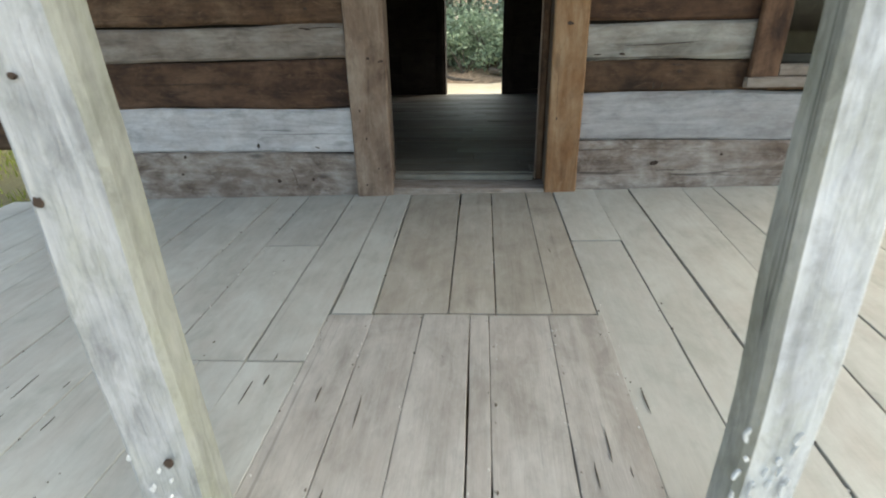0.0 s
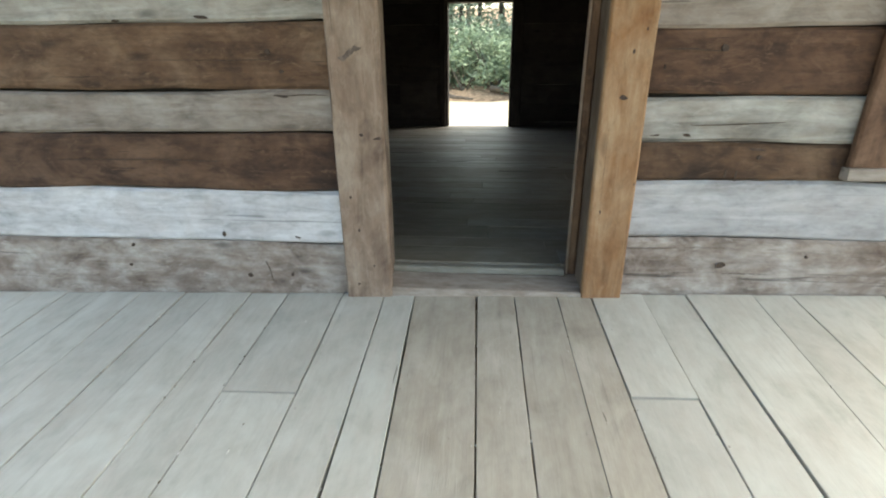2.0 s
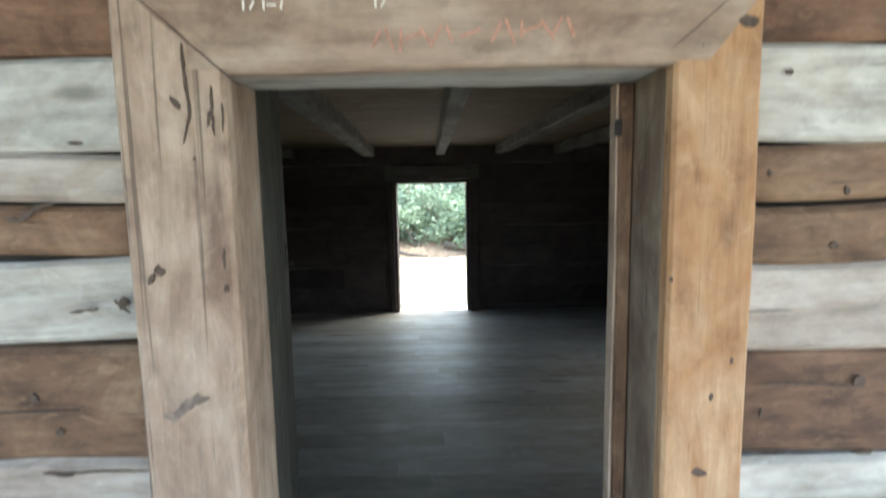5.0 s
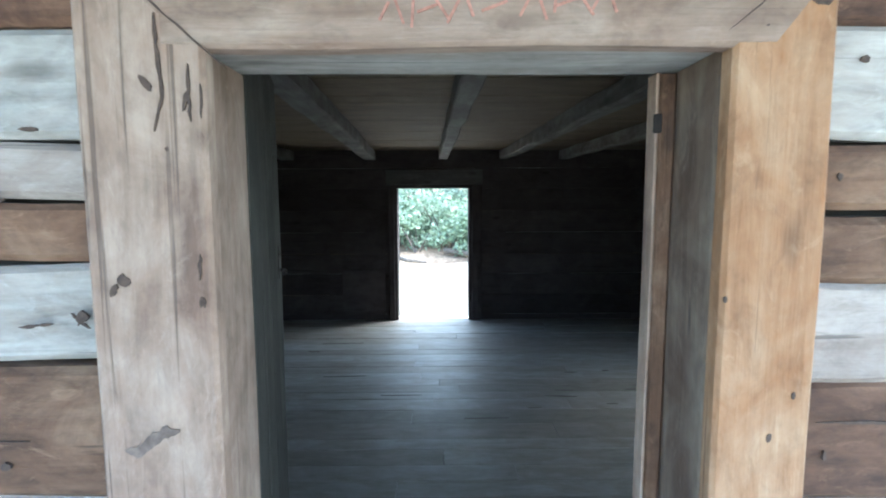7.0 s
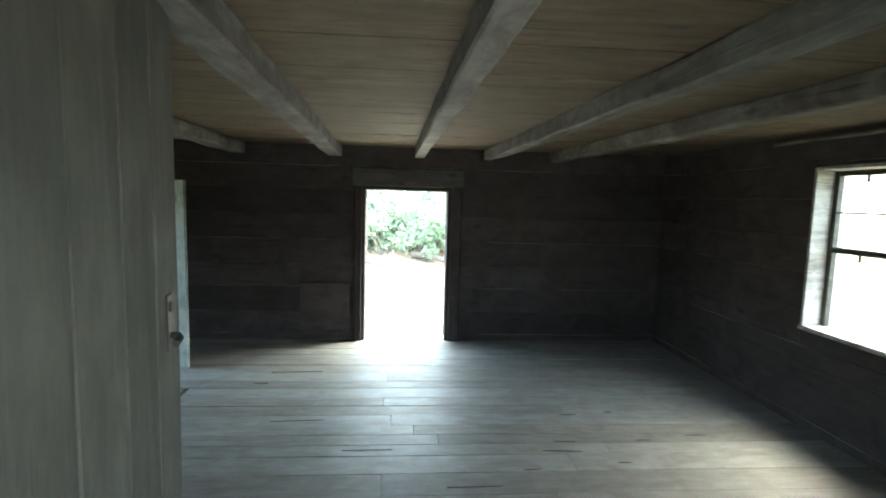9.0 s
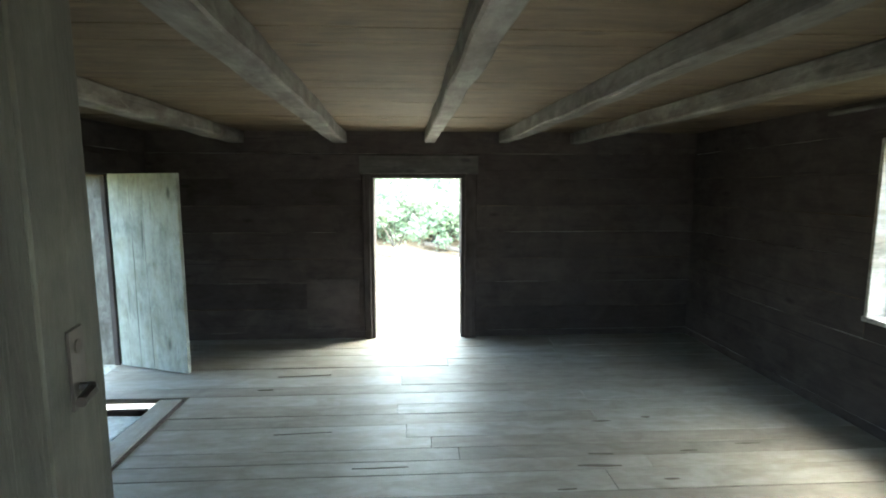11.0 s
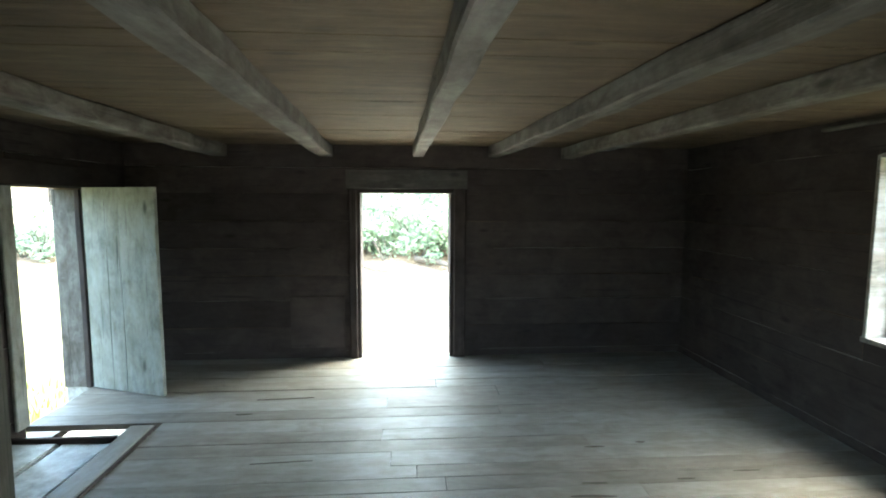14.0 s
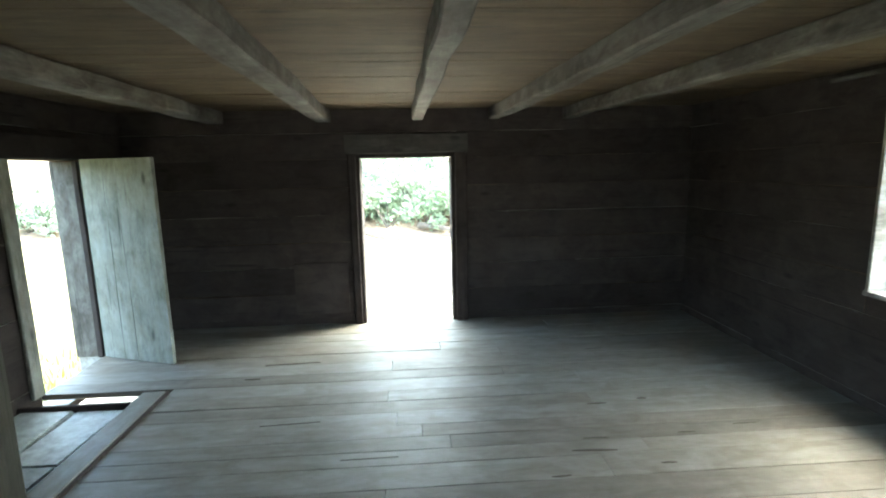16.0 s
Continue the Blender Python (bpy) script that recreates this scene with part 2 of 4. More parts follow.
# grass and leaf litter along the cabin's two ends, sand in front and behind; the unseen right end is darkened to cut
# bounce light
_tc = _nt.nodes.new("ShaderNodeTexCoord")
_sep = _nt.nodes.new("ShaderNodeSeparateXYZ")
_nt.links.new(_tc.outputs["Object"], _sep.inputs[0])
_ab = _nt.nodes.new("ShaderNodeMath")
_ab.operation = "ABSOLUTE"
_nt.links.new(_sep.outputs[0], _ab.inputs[0])
_wa = _nt.nodes.new("ShaderNodeMath")
_wa.operation = "MULTIPLY_ADD"
_nt.links.new(_a, _wa.inputs[0])
_wa.inputs[1].default_value = 2.4
_nt.links.new(_ab.outputs[0], _wa.inputs[2])
_edge = node(_nt, "ShaderNodeMapRange")
_edge.inputs["From Min"].default_value, _edge.inputs["From Max"].default_value = 4.3, 4.9
_nt.links.new(_wa.outputs[0], _edge.inputs["Value"])
# on the window side this dark tone is added to dim the ceiling's bounce
_litter = ramp(_nt, _b, [(0.35, (0.055, 0.05, 0.022)), (0.65, (0.15, 0.14, 0.06))]).outputs[0]
_c = mix(_nt, _edge.outputs[0], _c, _litter)
_nt.links.new(_c, _p.inputs["Base Color"])
_p.inputs["Roughness"].default_value = 0.95
_bn = node(_nt, "ShaderNodeBump", Strength=0.5, Distance=0.03)
_nt.links.new(_b, _bn.inputs["Height"])
_nt.links.new(_bn.outputs[0], _p.inputs["Normal"])


# ---- mesh helpers ----
def finish(bm, name, mats, smooth=False):
    me = bpy.data.meshes.new(name)
    bmesh.ops.recalc_face_normals(bm, faces=bm.faces)
    for f in bm.faces:
        f.smooth = smooth
    bm.to_mesh(me)
    bm.free()
    for m in (mats if isinstance(mats, (list, tuple)) else [mats]):
        me.materials.append(m)
    return me


def part(name, bm, mat, parent=None, label="", m=None, smooth=False):
    ob = new(name, finish(bm, name, mat, smooth))
    if m is not None:
        ob.matrix_world = m
    if parent is not None:
        ob.parent = parent
        if m is not None:
            ob.matrix_basis = m
    if label:
        tagged(ob, label)
    return ob


def plank(length, width, thick, wob=0.004, bev=0.008, step=0.16, cut=(0.0, 0.0), inside=False):
    """A hewn timber along x, width along z, thickness along y, with chamfered uneven edges. cut: how far each end slants (mitre)."""
    bm = bmesh.new()
    n = max(2, int(length / step) + 1)
    seed = Vector((random.uniform(0, 90), random.uniform(0, 90), random.uniform(0, 90)))
    w, t, b = width / 2, thick / 2, min(bev, width / 3, thick / 3)
    prof = [(-t + b, -w), (t - b, -w), (t, -w + b), (t, w - b), (t - b, w), (-t + b, w), (-t, w - b), (-t, -w + b)]
    rings = []
    for i in range(n + 1):
        x = -length / 2 + length * i / n
        ring = []
        for k, (y, z) in enumerate(prof):
            q = Vector((x * 2.2, y * 3, z * 3)) + seed
            dy = noise.noise(q) * wob
            dz = noise.noise(q + Vector((31, 7, 3))) * wob
            xx = x
            if i == 0:
                xx = x + cut[0] * (z / width + 0.5)
            if i == n:
                xx = x - cut[1] * (z / width + 0.5)
            ring.append(bm.verts.new((xx, y + dy, z + dz)))
        rings.append(ring)
    for r0, r1 in zip(rings, rings[1:]):
        for k in range(8):
            f = bm.faces.new((r0[k], r0[(k + 1) % 8], r1[(k + 1) % 8], r1[k]))
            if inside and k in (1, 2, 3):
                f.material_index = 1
    bm.faces.new(rings[0][::-1])
    bm.faces.new(rings[-1])
    return bm


def box(bm, x0, x1, y0, y1, z0, z1):
    v = [bm.verts.new((x, y, z)) for x in (x0, x1) for y in (y0, y1) for z in (z0, z1)]
    for f in ((0, 1, 3, 2), (4, 6, 7, 5), (0, 4, 5, 1), (2, 3, 7, 6), (0, 2, 6, 4), (1, 5, 7, 3)):
        bm.faces.new([v[i] for i in f])
    return bm


def bevelled_box(x0, x1, y0, y1, z0, z1, b=0.004):
    bm = box(bmesh.new(), x0, x1, y0, y1, z0, z1)
    bmesh.ops.bevel(bm, geom=list(bm.edges), offset=b, segments=1, affect="EDGES")
    return bm


def tube(bm, pts, radii, sides=8):
    rings = []
    for i, p in enumerate(pts):
        p = Vector(p)
        d = Vector(pts[min(i + 1, len(pts) - 1)]) - Vector(pts[max(i - 1, 0)])
        q = d.to_track_quat("Z", "Y")
        rings.append([bm.verts.new(p + q @ Vector((math.cos(6.2832 * k / sides) * radii[i], math.sin(6.2832 * k / sides) * radii[i], 0))) for k in range(sides)])
    for a, b in zip(rings, rings[1:]):
        for k in range(sides):
            bm.faces.new((a[k], a[(k + 1) % sides], b[(k + 1) % sides], b[k]))
    bm.faces.new(rings[0][::-1])
    bm.faces.new(rings[-1])
    return bm


def thing(name, x, y, z, label, category, group="", kind="", rz=0):
    ob = new(name)
    ob.matrix_world = pose(x, y, z, 0, 0, rz)
    return tagged(ob, label, category, group, kind)


UP = pose(0, 0, 0, 0, -90, 0)  # turns a plank's x upright

# ---- plan ----
YF, YI = 2.94, 3.13            # front wall, outer and inner face
YB, YBO = 7.95, 8.15           # back wall
XL, XLO = -2.74, -2.95         # side-door wall
XR, XRO = 2.58, 2.79           # window wall
ZF = 0.095                     # room floor
ZC = 2.125                      # underside of the ceiling boards
TOP = 2.62
GROUND = -0.5


def log_wall(name, label, m, a0, a1, thick, courses, openings, mats, rough=0.016, bev=0.014):
    """A wall of hewn logs along local x, its room side towards +y. openings: (x0, x1, z0, z1); mats(i, x) picks a log's outer material."""
    bm = bmesh.new()
    t = thick / 2 - 0.05
    xs = sorted({a0, a1, *[v for o in openings for v in o[:2]]})
    for x0, x1 in zip(xs, xs[1:]):
        holes = [o for o in openings if o[0] < (x0 + x1) / 2 < o[1]]
        z = courses[0] + 0.03
        g0 = 0.02 if x0 != a0 else 0.03
        for o in sorted(holes, key=lambda o: o[2]):
            if o[2] - 0.02 > z:
                box(bm, x0, x1, -t, t, z, o[2] - 0.02)
            z = o[3] + 0.02
        sx0 = x0 + (0.02 if not holes and x0 != a0 else 0)
        sx1 = x1 - (0.02 if not holes and x1 != a1 else 0)
        box(bm, sx0, sx1, -t, t, z, courses[-1] - 0.02)
    wall = part(name, bm, M_CHINK, None, "", m)
    tagged(wall, label, "wall", "", "structure")
    for i, (z0, z1) in enumerate(zip(courses, courses[1:])):
        cuts = [o for o in openings if min(z1, o[3]) - max(z0, o[2]) > 0.015]
        x = a0
        spans = []
        for o in sorted(cuts):
            spans.append((x, o[0], z0, z1))
            if o[2] - z0 > 0.03:
                spans.append((o[0], o[1], z0, o[2]))
            if z1 - o[3] > 0.03:
                spans.append((o[0], o[1], o[3], z1))
            x = o[1]
        spans.append((x, a1, z0, z1))
        for x0, x1, b0, b1 in spans:
            if x1 - x0 < 0.02:
                continue
            jog = random.uniform(-0.006, 0.006)
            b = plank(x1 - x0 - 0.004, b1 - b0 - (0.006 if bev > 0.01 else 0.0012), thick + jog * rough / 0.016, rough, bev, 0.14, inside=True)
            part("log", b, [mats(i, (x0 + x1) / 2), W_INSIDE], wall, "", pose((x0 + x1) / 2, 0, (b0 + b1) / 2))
    return wall


FRONT_L = [W_MOTTLED, W_WHITE, W_RED, W_TAN, W_BROWN, W_GREY, W_BROWN, W_TAN, W_GREY, W_RED, W_RED, W_BROWN]
FRONT_R = [W_MOTTLED, W_WHITE, W_BROWN, W_GREY, W_RED, W_TAN, W_BROWN, W_BROWN, W_GREY, W_RED, W_RED, W_BROWN]
C_FRONT = [0.0, 0.255, 0.52, 0.785, 0.975, 1.243, 1.44, 1.56, 1.67, 1.875, 2.12, 2.38, TOP]
C_RIGHT = [0.055, 0.325, 0.592, 0.757, 0.95, 1.206, 1.405, 1.54, 1.665, 1.86, 2.12, 2.38, TOP]
ym = (YF + YI) / 2
log_wall("wall_front_a", "hewn log wall of brown, grey and bleached timbers", pose(0, ym, 0), XLO - 0.02, -0.59, YI - YF, [-0.09] + C_FRONT[1:9] + [1.875], [], lambda i, x: FRONT_L[i])
log_wall("wall_front_b", "hewn log wall of red-brown, grey and bleached timbers", pose(0, ym, 0), 0.42, XRO, YI - YF, [-0.04] + C_RIGHT[1:9] + [1.875], [(1.56, 2.34, 0.70, 1.86)], lambda i, x: FRONT_R[i])
log_wall("wall_front_top", "dark red-brown hewn logs over the doorway", pose(0, ym, 0), XLO, XRO, YI - YF, [1.878, 2.12, 2.38, TOP], [], lambda i, x: (W_RED, W_BROWN, W_BROWN)[i])
C_IN = [-0.15, 0.16, 0.40, 0.66, 0.90, 1.16, 1.42, 1.68, 1.92, 2.14, 2.38, TOP]
FDOOR = (-0.66, 0.29, -0.1, 1.70)
log_wall("wall_back", "hewn log wall with a dark room side and a doorway", pose(0, (YB + YBO) / 2, 0, 0, 0, 180), -XRO, -XLO, YBO - YB, C_IN, [(-0.29, 0.66, -0.1, 1.70)], lambda i, x: (W_GREY, W_BROWN)[i % 2], 0.004, 0.0014)
log_wall("wall_side_door", "hewn log wall with a dark room side and a side doorway", pose((XL + XLO) / 2, 0, 0, 0, 0, -90), -YB, -YI, XL - XLO, C_IN, [(-7.33, -6.60, -0.1, 1.70)], lambda i, x: (W_GREY, W_BROWN)[i % 2], 0.004, 0.0014)
log_wall("wall_window", "hewn log wall with a dark room side and a window", pose((XR + XRO) / 2, 0, 0, 0, 0, 90), YI, YB, XRO - XR, C_IN, [(5.23, 5.94, 0.80, 1.89)], lambda i, x: (W_GREY, W_BROWN)[i % 2], 0.004, 0.0014)

# ---- ground and woods ----
bm = bmesh.new()
bmesh.ops.create_grid(bm, x_segments=60, y_segments=60, size=60)
for v in bm.verts:
    far = max(0.0, v.co.y - 17.5)
    v.co.z = GROUND + min(6.0, 0.2 * far) + noise.noise(v.co * 0.25) * 0.25 * (1 if abs(v.co.x) > 4 or v.co.y > 10 else 0)
    if max(abs(v.co.x), abs(v.co.y)) > 58:
        v.co *= 40
        v.co.z = GROUND
tagged(part("ground", bm, M_GROUND, smooth=True), "pale sandy ground, grassy at the left end, dark litter added at the right", "ground", "", "structure")


def leaf_cloud(bm, centre, radius, count, size, squash=0.8):
    c = Vector(centre)
    for _ in range(count):
        d = Vector((random.gauss(0, 1), random.gauss(0, 1), random.gauss(0, 1) * squash))
        d = d.normalized() * radius * random.random() ** 0.45
        p = c + d
        u = Vector((random.gauss(0, 1), random.gauss(0, 1), random.gauss(0, 0.6))).normalized()
        w = u.cross(Vector((random.gauss(0, 1), random.gauss(0, 1), random.gauss(0, 1)))).normalized()
        s = size * random.uniform(0.6, 1.4)
        bm.faces.new([bm.verts.new(p + q) for q in (u * s, w * s * 0.45, -u * s, -w * s * 0.45)])


def shrub(x, y, z, r, mat):
    ob = thing("shrub", x, y, z, "leafy green woodland shrub on the bank", "shrub", "shrubs at the wood's edge")
    b = bmesh.new()
    for k in range(5):
        a = random.uniform(0, 6.28)
        tube(b, [(0, 0, 0), (math.cos(a) * r * 0.3, math.sin(a) * r * 0.3, r * 0.6), (math.cos(a) * r * 0.6, math.sin(a) * r * 0.6, r * 1.1)], [0.025, 0.018, 0.008], 5)
    part("stem", b, M_BARK, ob)
    b = bmesh.new()
    for k in range(9):
        a, d = random.uniform(0, 6.28), r * random.uniform(0.1, 0.75)
        leaf_cloud(b, (math.cos(a) * d, math.sin(a) * d, r * random.uniform(0.25, 1.25)), r * random.uniform(0.3, 0.5), 110, 0.085)
    part("foliage", b, mat, ob)
    return ob


def tree(x, y, z, h, r):
    ob = thing("tree", x, y, z, "slender forest tree with a grey trunk", "tree", "trees of the wood")
    b = bmesh.new()
    lx, ly = random.uniform(-0.4, 0.4), random.uniform(-0.4, 0.4)
    tube(b, [(0, 0, -0.3), (lx * 0.2, ly * 0.2, h * 0.35), (lx * 0.6, ly * 0.6, h * 0.7), (lx, ly, h)], [r * 1.25, r, r * 0.75, r * 0.3], 10)
    for k in range(6):
        a, z0 = random.uniform(0, 6.28), h * random.uniform(0.35, 0.9)
        L = random.uniform(0.8, 2.0)
        tube(b, [(lx * z0 / h, ly * z0 / h, z0), (math.cos(a) * L * 0.5, math.sin(a) * L * 0.5, z0 + 0.3), (math.cos(a) * L, math.sin(a) * L, z0 + 0.8)], [r * 0.35, r * 0.22, 0.01], 5)
    part("trunk", b, M_BARK, ob)
    b = bmesh.new()
    for k in range(16):
        a, d = random.uniform(0, 6.28), random.uniform(0.2, 2.0)
        leaf_cloud(b, (lx + math.cos(a) * d, ly + math.sin(a) * d, h * random.uniform(0.4, 1.05)), random.uniform(0.5, 1.0), 90, 0.12)
    part("crown", b, M_LEAF2, ob)


def bank(x, y):
    return GROUND + min(6.0, 0.2 * max(0.0, y - 17.5))


# ---- porch ----
TILT_X, TILT_Y = math.degrees(math.atan(0.058)), -math.degrees(math.atan(0.03))
PORCH = Matrix.Translation((-0.75, YF, -0.002)) @ pose(0, 0, 0, TILT_X, TILT_Y, 0)


def porch_z(x, y):
    return -0.002 + 0.03 * (x + 0.75) + 0.058 * (y - YF)


porch_floor = tagged(part("floor_porch", box(bmesh.new(), -3.1, 3.05, 0.55, 2.90, -0.40, -0.26), W_BROWN), "grey weathered board floor of the porch", "floor", "", "structure")


# the seams at the wall that have shrunk wide open
OPEN_SEAMS = (-2.055, -1.60, -0.765, -0.55, -0.40, -0.096, 0.447, 0.89)


def porch_board(left, right, y0, y1, mat):
    """left, right: the seams, each as x at the wall and x at the porch's edge."""
    def seam(p, yy):
        return p[1] + (p[0] - p[1]) * (yy - 0.5) / 2.43
    def gap(p, yy):
        n = noise.noise(Vector((p[0] * 37.0, yy * 1.3, 2.0))) + 0.35 * noise.noise(Vector((p[0] * 37.0, yy * 9.0, 5.0)))
        if p[0] in OPEN_SEAMS:
            return 0.0026 + 0.0055 * max(0.0, n + 0.15)
        return 0.0006 + 0.0055 * max(0.0, n + 0.10)
    xc, yc = (seam(left, (y0 + y1) / 2) + seam(right, (y0 + y1) / 2)) / 2, (y0 + y1) / 2
    b = plank(y1 - y0 - 0.0012, 0.035, 1.0, 0.0, 0.002, 0.12)
    seed = random.uniform(0, 50)
    for v in b.verts:
        yy = yc + v.co.x
        u = -v.co.y + 0.5
        x0, x1 = seam(left, yy) + gap(left, yy), seam(right, yy) - gap(right, yy)
        edge = min(1.0, 0.5 - abs(u - 0.5)) > 0.002
        wob = 0.0012 * noise.noise(Vector((yy * 3, seed, u * 4)))
        inset = 0.002 if edge else 0.0
        v.co.y = -((x0 + inset + (x1 - x0 - 2 * inset) * (0.0 if u < 0.5 else 1.0)) - xc + wob)
        v.co.z += 0.6 * wob
    m = Matrix.Translation((xc, yc, porch_z(xc, yc) - 0.0175 + random.uniform(-0.002, 0.002))) @ pose(0, 0, 0, TILT_X, TILT_Y, 0) @ pose(0, 0, 0, 0, 0, 90)
    part("board", b, mat, porch_floor, "", m)


FULL = [(-3.12, -3.12), (-2.88, -2.88), (-2.66, -2.65), (-2.45, -2.44), (-2.26, -2.25), (-2.055, -2.065), (-1.84, -1.82), (-1.60, -1.575), (-1.44, -1.47), (-1.245, -1.235), (-1.05, -1.02)]
INNER = [(-1.05, -1.02), (-0.765, -0.715), (-0.55, -0.505), (-0.40, -0.325), (-0.096, -0.055), (0.085, 0.118), (0.289, 0.325), (0.447, 0.487)]
OUTER = [(-1.05, -1.02), (-0.86, -0.905), (-0.735, -0.725), (-0.53, -0.524), (-0.35, -0.35), (-0.155, -0.17), (-0.02, 0.034), (0.06, 0.095), (0.292, 0.294), (0.486, 0.489)]
RIGHT = [(0.688, 0.705), (0.89, 0.89), (1.19, 1.10), (1.36, 1.32), (1.55, 1.50), (1.76, 1.72), (2.0, 1.97), (2.24, 2.22), (2.50, 2.48), (2.78, 2.77), (3.05, 3.05)]
for k, (p, q) in enumerate(zip(INNER, INNER[1:])):
    cuty = 1.60 if k > 1 else 1.32
    porch_board(p, q, cuty, 2.93 if k else 2.20, W_TREAD if 2 < k else W_PORCH)
porch_board(INNER[0], INNER[1], 2.205, 2.93, W_PORCH)
for k, (p, q) in enumerate(zip(OUTER, OUTER[1:])):
    cutp = 1.595 if k > 2 else 1.315
    porch_board(p, q, 0.50, cutp, W_NEAR if k > 2 else W_PORCH)
for p, q in zip(FULL, FULL[1:]):
    porch_board(p, q, 0.50, 2.93, W_PORCH)
porch_board(INNER[-1], RIGHT[0], 2.22, 2.93, W_PORCH)
porch_board(INNER[-1], RIGHT[0], 0.50, 2.215, W_PORCH)
for p, q in zip(RIGHT, RIGHT[1:]):
    porch_board(p, q, 0.50, 2.93, W_PORCH)


random.seed(21)
b = bmesh.new()
for k in range(420):
    p = random.choice(OUTER + INNER[2:] + RIGHT[:4] + FULL[7:])
    yy = random.uniform(0.55, 1.9) if random.random() < 0.7 else random.uniform(1.9, 2.8)
    x = p[1] + (p[0] - p[1]) * (yy - 0.5) / 2.43 + random.gauss(0, 0.008)
    z, q = porch_z(x, yy), random.uniform(0.0015, 0.0045)
    top = b.verts.new((x, yy, z + q * 0.8))
    ring = [b.verts.new((x + math.cos(a) * q * random.uniform(0.6, 1.2), yy + math.sin(a) * q * random.uniform(0.8, 2.4), z - 0.001)) for a in (0, 1.3, 2.5, 3.8, 5.0)]
    for a in range(5):
        b.faces.new((ring[a], ring[(a + 1) % 5], top))
M_CRUMB, _nt, _p = material("wood_chip")
_g = _nt.nodes.new("ShaderNodeNewGeometry")
_nt.links.new(ramp(_nt, _g.outputs["Random Per Island"], [(0, (0.05, 0.04, 0.03)), (0.45, (0.16, 0.13, 0.10)), (0.55, (0.55, 0.53, 0.48)), (1, (0.72, 0.71, 0.68))]).outputs[0], _p.inputs["Base Color"])
_p.inputs["Roughness"].default_value = 0.9
tagged(part("wood_chips", b, M_CRUMB), "loose pale and dark wood chips in the porch seams", "debris", "", "stuff")


# weathered splits along the grain near the porch's edge
random.seed(33)
for k in range(24):
    near = k < 20
    x = random.choice((-0.62, -0.43, -0.25, 0.19, 0.40, 0.58, 0.82, -1.14, -1.35)) + random.gauss(0, 0.05)
    yy = random.uniform(0.62, 1.25) if near else random.uniform(1.3, 2.6)
    length, w = random.uniform(0.03, 0.13), random.uniform(0.002, 0.006 if near else 0.004)
    b = plank(length, 0.003, w, 0.002, 0.0008, 0.02)
    for v in b.verts:
        v.co.y = v.co.y * max(0.12, 1 - (2 * v.co.x / length) ** 2) + 0.004 * noise.noise(Vector((v.co.x * 16, k * 3.1, 0)))
    m = Matrix.Translation((x, yy, porch_z(x, yy) + 0.0016)) @ pose(0, 0, 0, TILT_X, TILT_Y, 0) @ pose(0, 0, 0, 0, 0, 90 + random.uniform(-3, 3))
    part("split", b, M_SPLIT, porch_floor, "", m)


def post(x, y, w, d, lean, tip, label, flank):
    z0 = porch_z(x, y)
    ob = part("porch_post", plank(2.66, w, d, 0.014, 0.012, 0.10), W_POST, None, "", Matrix.Translation((x, y, z0 + 1.32)) @ pose(0, 0, 0, 0, tip, lean) @ UP)
    # the mossy, weathered flank that faces the other post, its shade put into the colour
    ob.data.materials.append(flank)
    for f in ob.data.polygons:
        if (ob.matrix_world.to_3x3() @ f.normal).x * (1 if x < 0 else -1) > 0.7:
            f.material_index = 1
    return tagged(ob, label, "post", "porch posts")


post(-0.602, 0.742, 0.135, 0.105, 10, -1.2, "hewn bleached porch post with greenish lichen", W_LICHEN_SHADED)
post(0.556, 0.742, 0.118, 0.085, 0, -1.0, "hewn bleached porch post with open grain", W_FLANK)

POSTS = [o for o in bpy.data.objects if o.name.startswith("porch_post")]

# ---- roofs that shade the porch and the room ----
b = bmesh.new()
pts = [(-3.3, 0.42, 2.62), (3.2, 0.42, 2.62), (3.2, 2.74, 3.02), (-3.3, 2.74, 3.02)]
lo = [b.verts.new(p) for p in pts]
hi = [b.verts.new((p[0], p[1], p[2] + 0.05)) for p in pts]
b.faces.new(lo[::-1]), b.faces.new(hi)
for k in range(4):
    b.faces.new((lo[k], lo[(k + 1) % 4], hi[(k + 1) % 4], hi[k]))
tagged(part("roof_porch", b, M_SHINGLE), "grey board roof over the porch", "roof", "", "structure")
b = bmesh.new()
prof = [(2.75, 2.72), (5.54, 4.4), (8.35, 2.72), (8.35, 2.66), (5.54, 4.3), (2.75, 2.66)]
ends = [[b.verts.new((x, y, z)) for y, z in prof] for x in (-3.3, 3.15)]
for k in range(6):
    b.faces.new((ends[0][k], ends[0][(k + 1) % 6], ends[1][(k + 1) % 6], ends[1][k]))
b.faces.new(ends[0][::-1]), b.faces.new(ends[1])
tagged(part("roof", b, M_SHINGLE), "grey board gable roof of the cabin", "roof", "", "structure")

# ---- front doorway: mitred casing, jambs, sill ----
casing = thing("door_frame", -0.06, YF, 0, "hewn pine door frame, orange-brown and grey, mitred corners", "door frame", "", "structure")


def up_board(name, parent, x0, x1, y0, y1, z0, z1, mat, wob=0.004, cut=(0, 0), flip=1, label="", bev=0.008):
    """An upright board; flip -1 turns its slanted edge to the other side."""
    b = plank(z1 - z0, x1 - x0, y1 - y0, wob, bev, 0.14, cut)
    px, py, pz = parent.matrix_world.translation
    m = Matrix.Translation(((x0 + x1) / 2 - px, (y0 + y1) / 2 - py, (z0 + z1) / 2 - pz)) @ pose(0, 0, 0, 0, 0, 0 if flip > 0 else 180) @ UP
    return part(name, b, mat, parent, label, m)


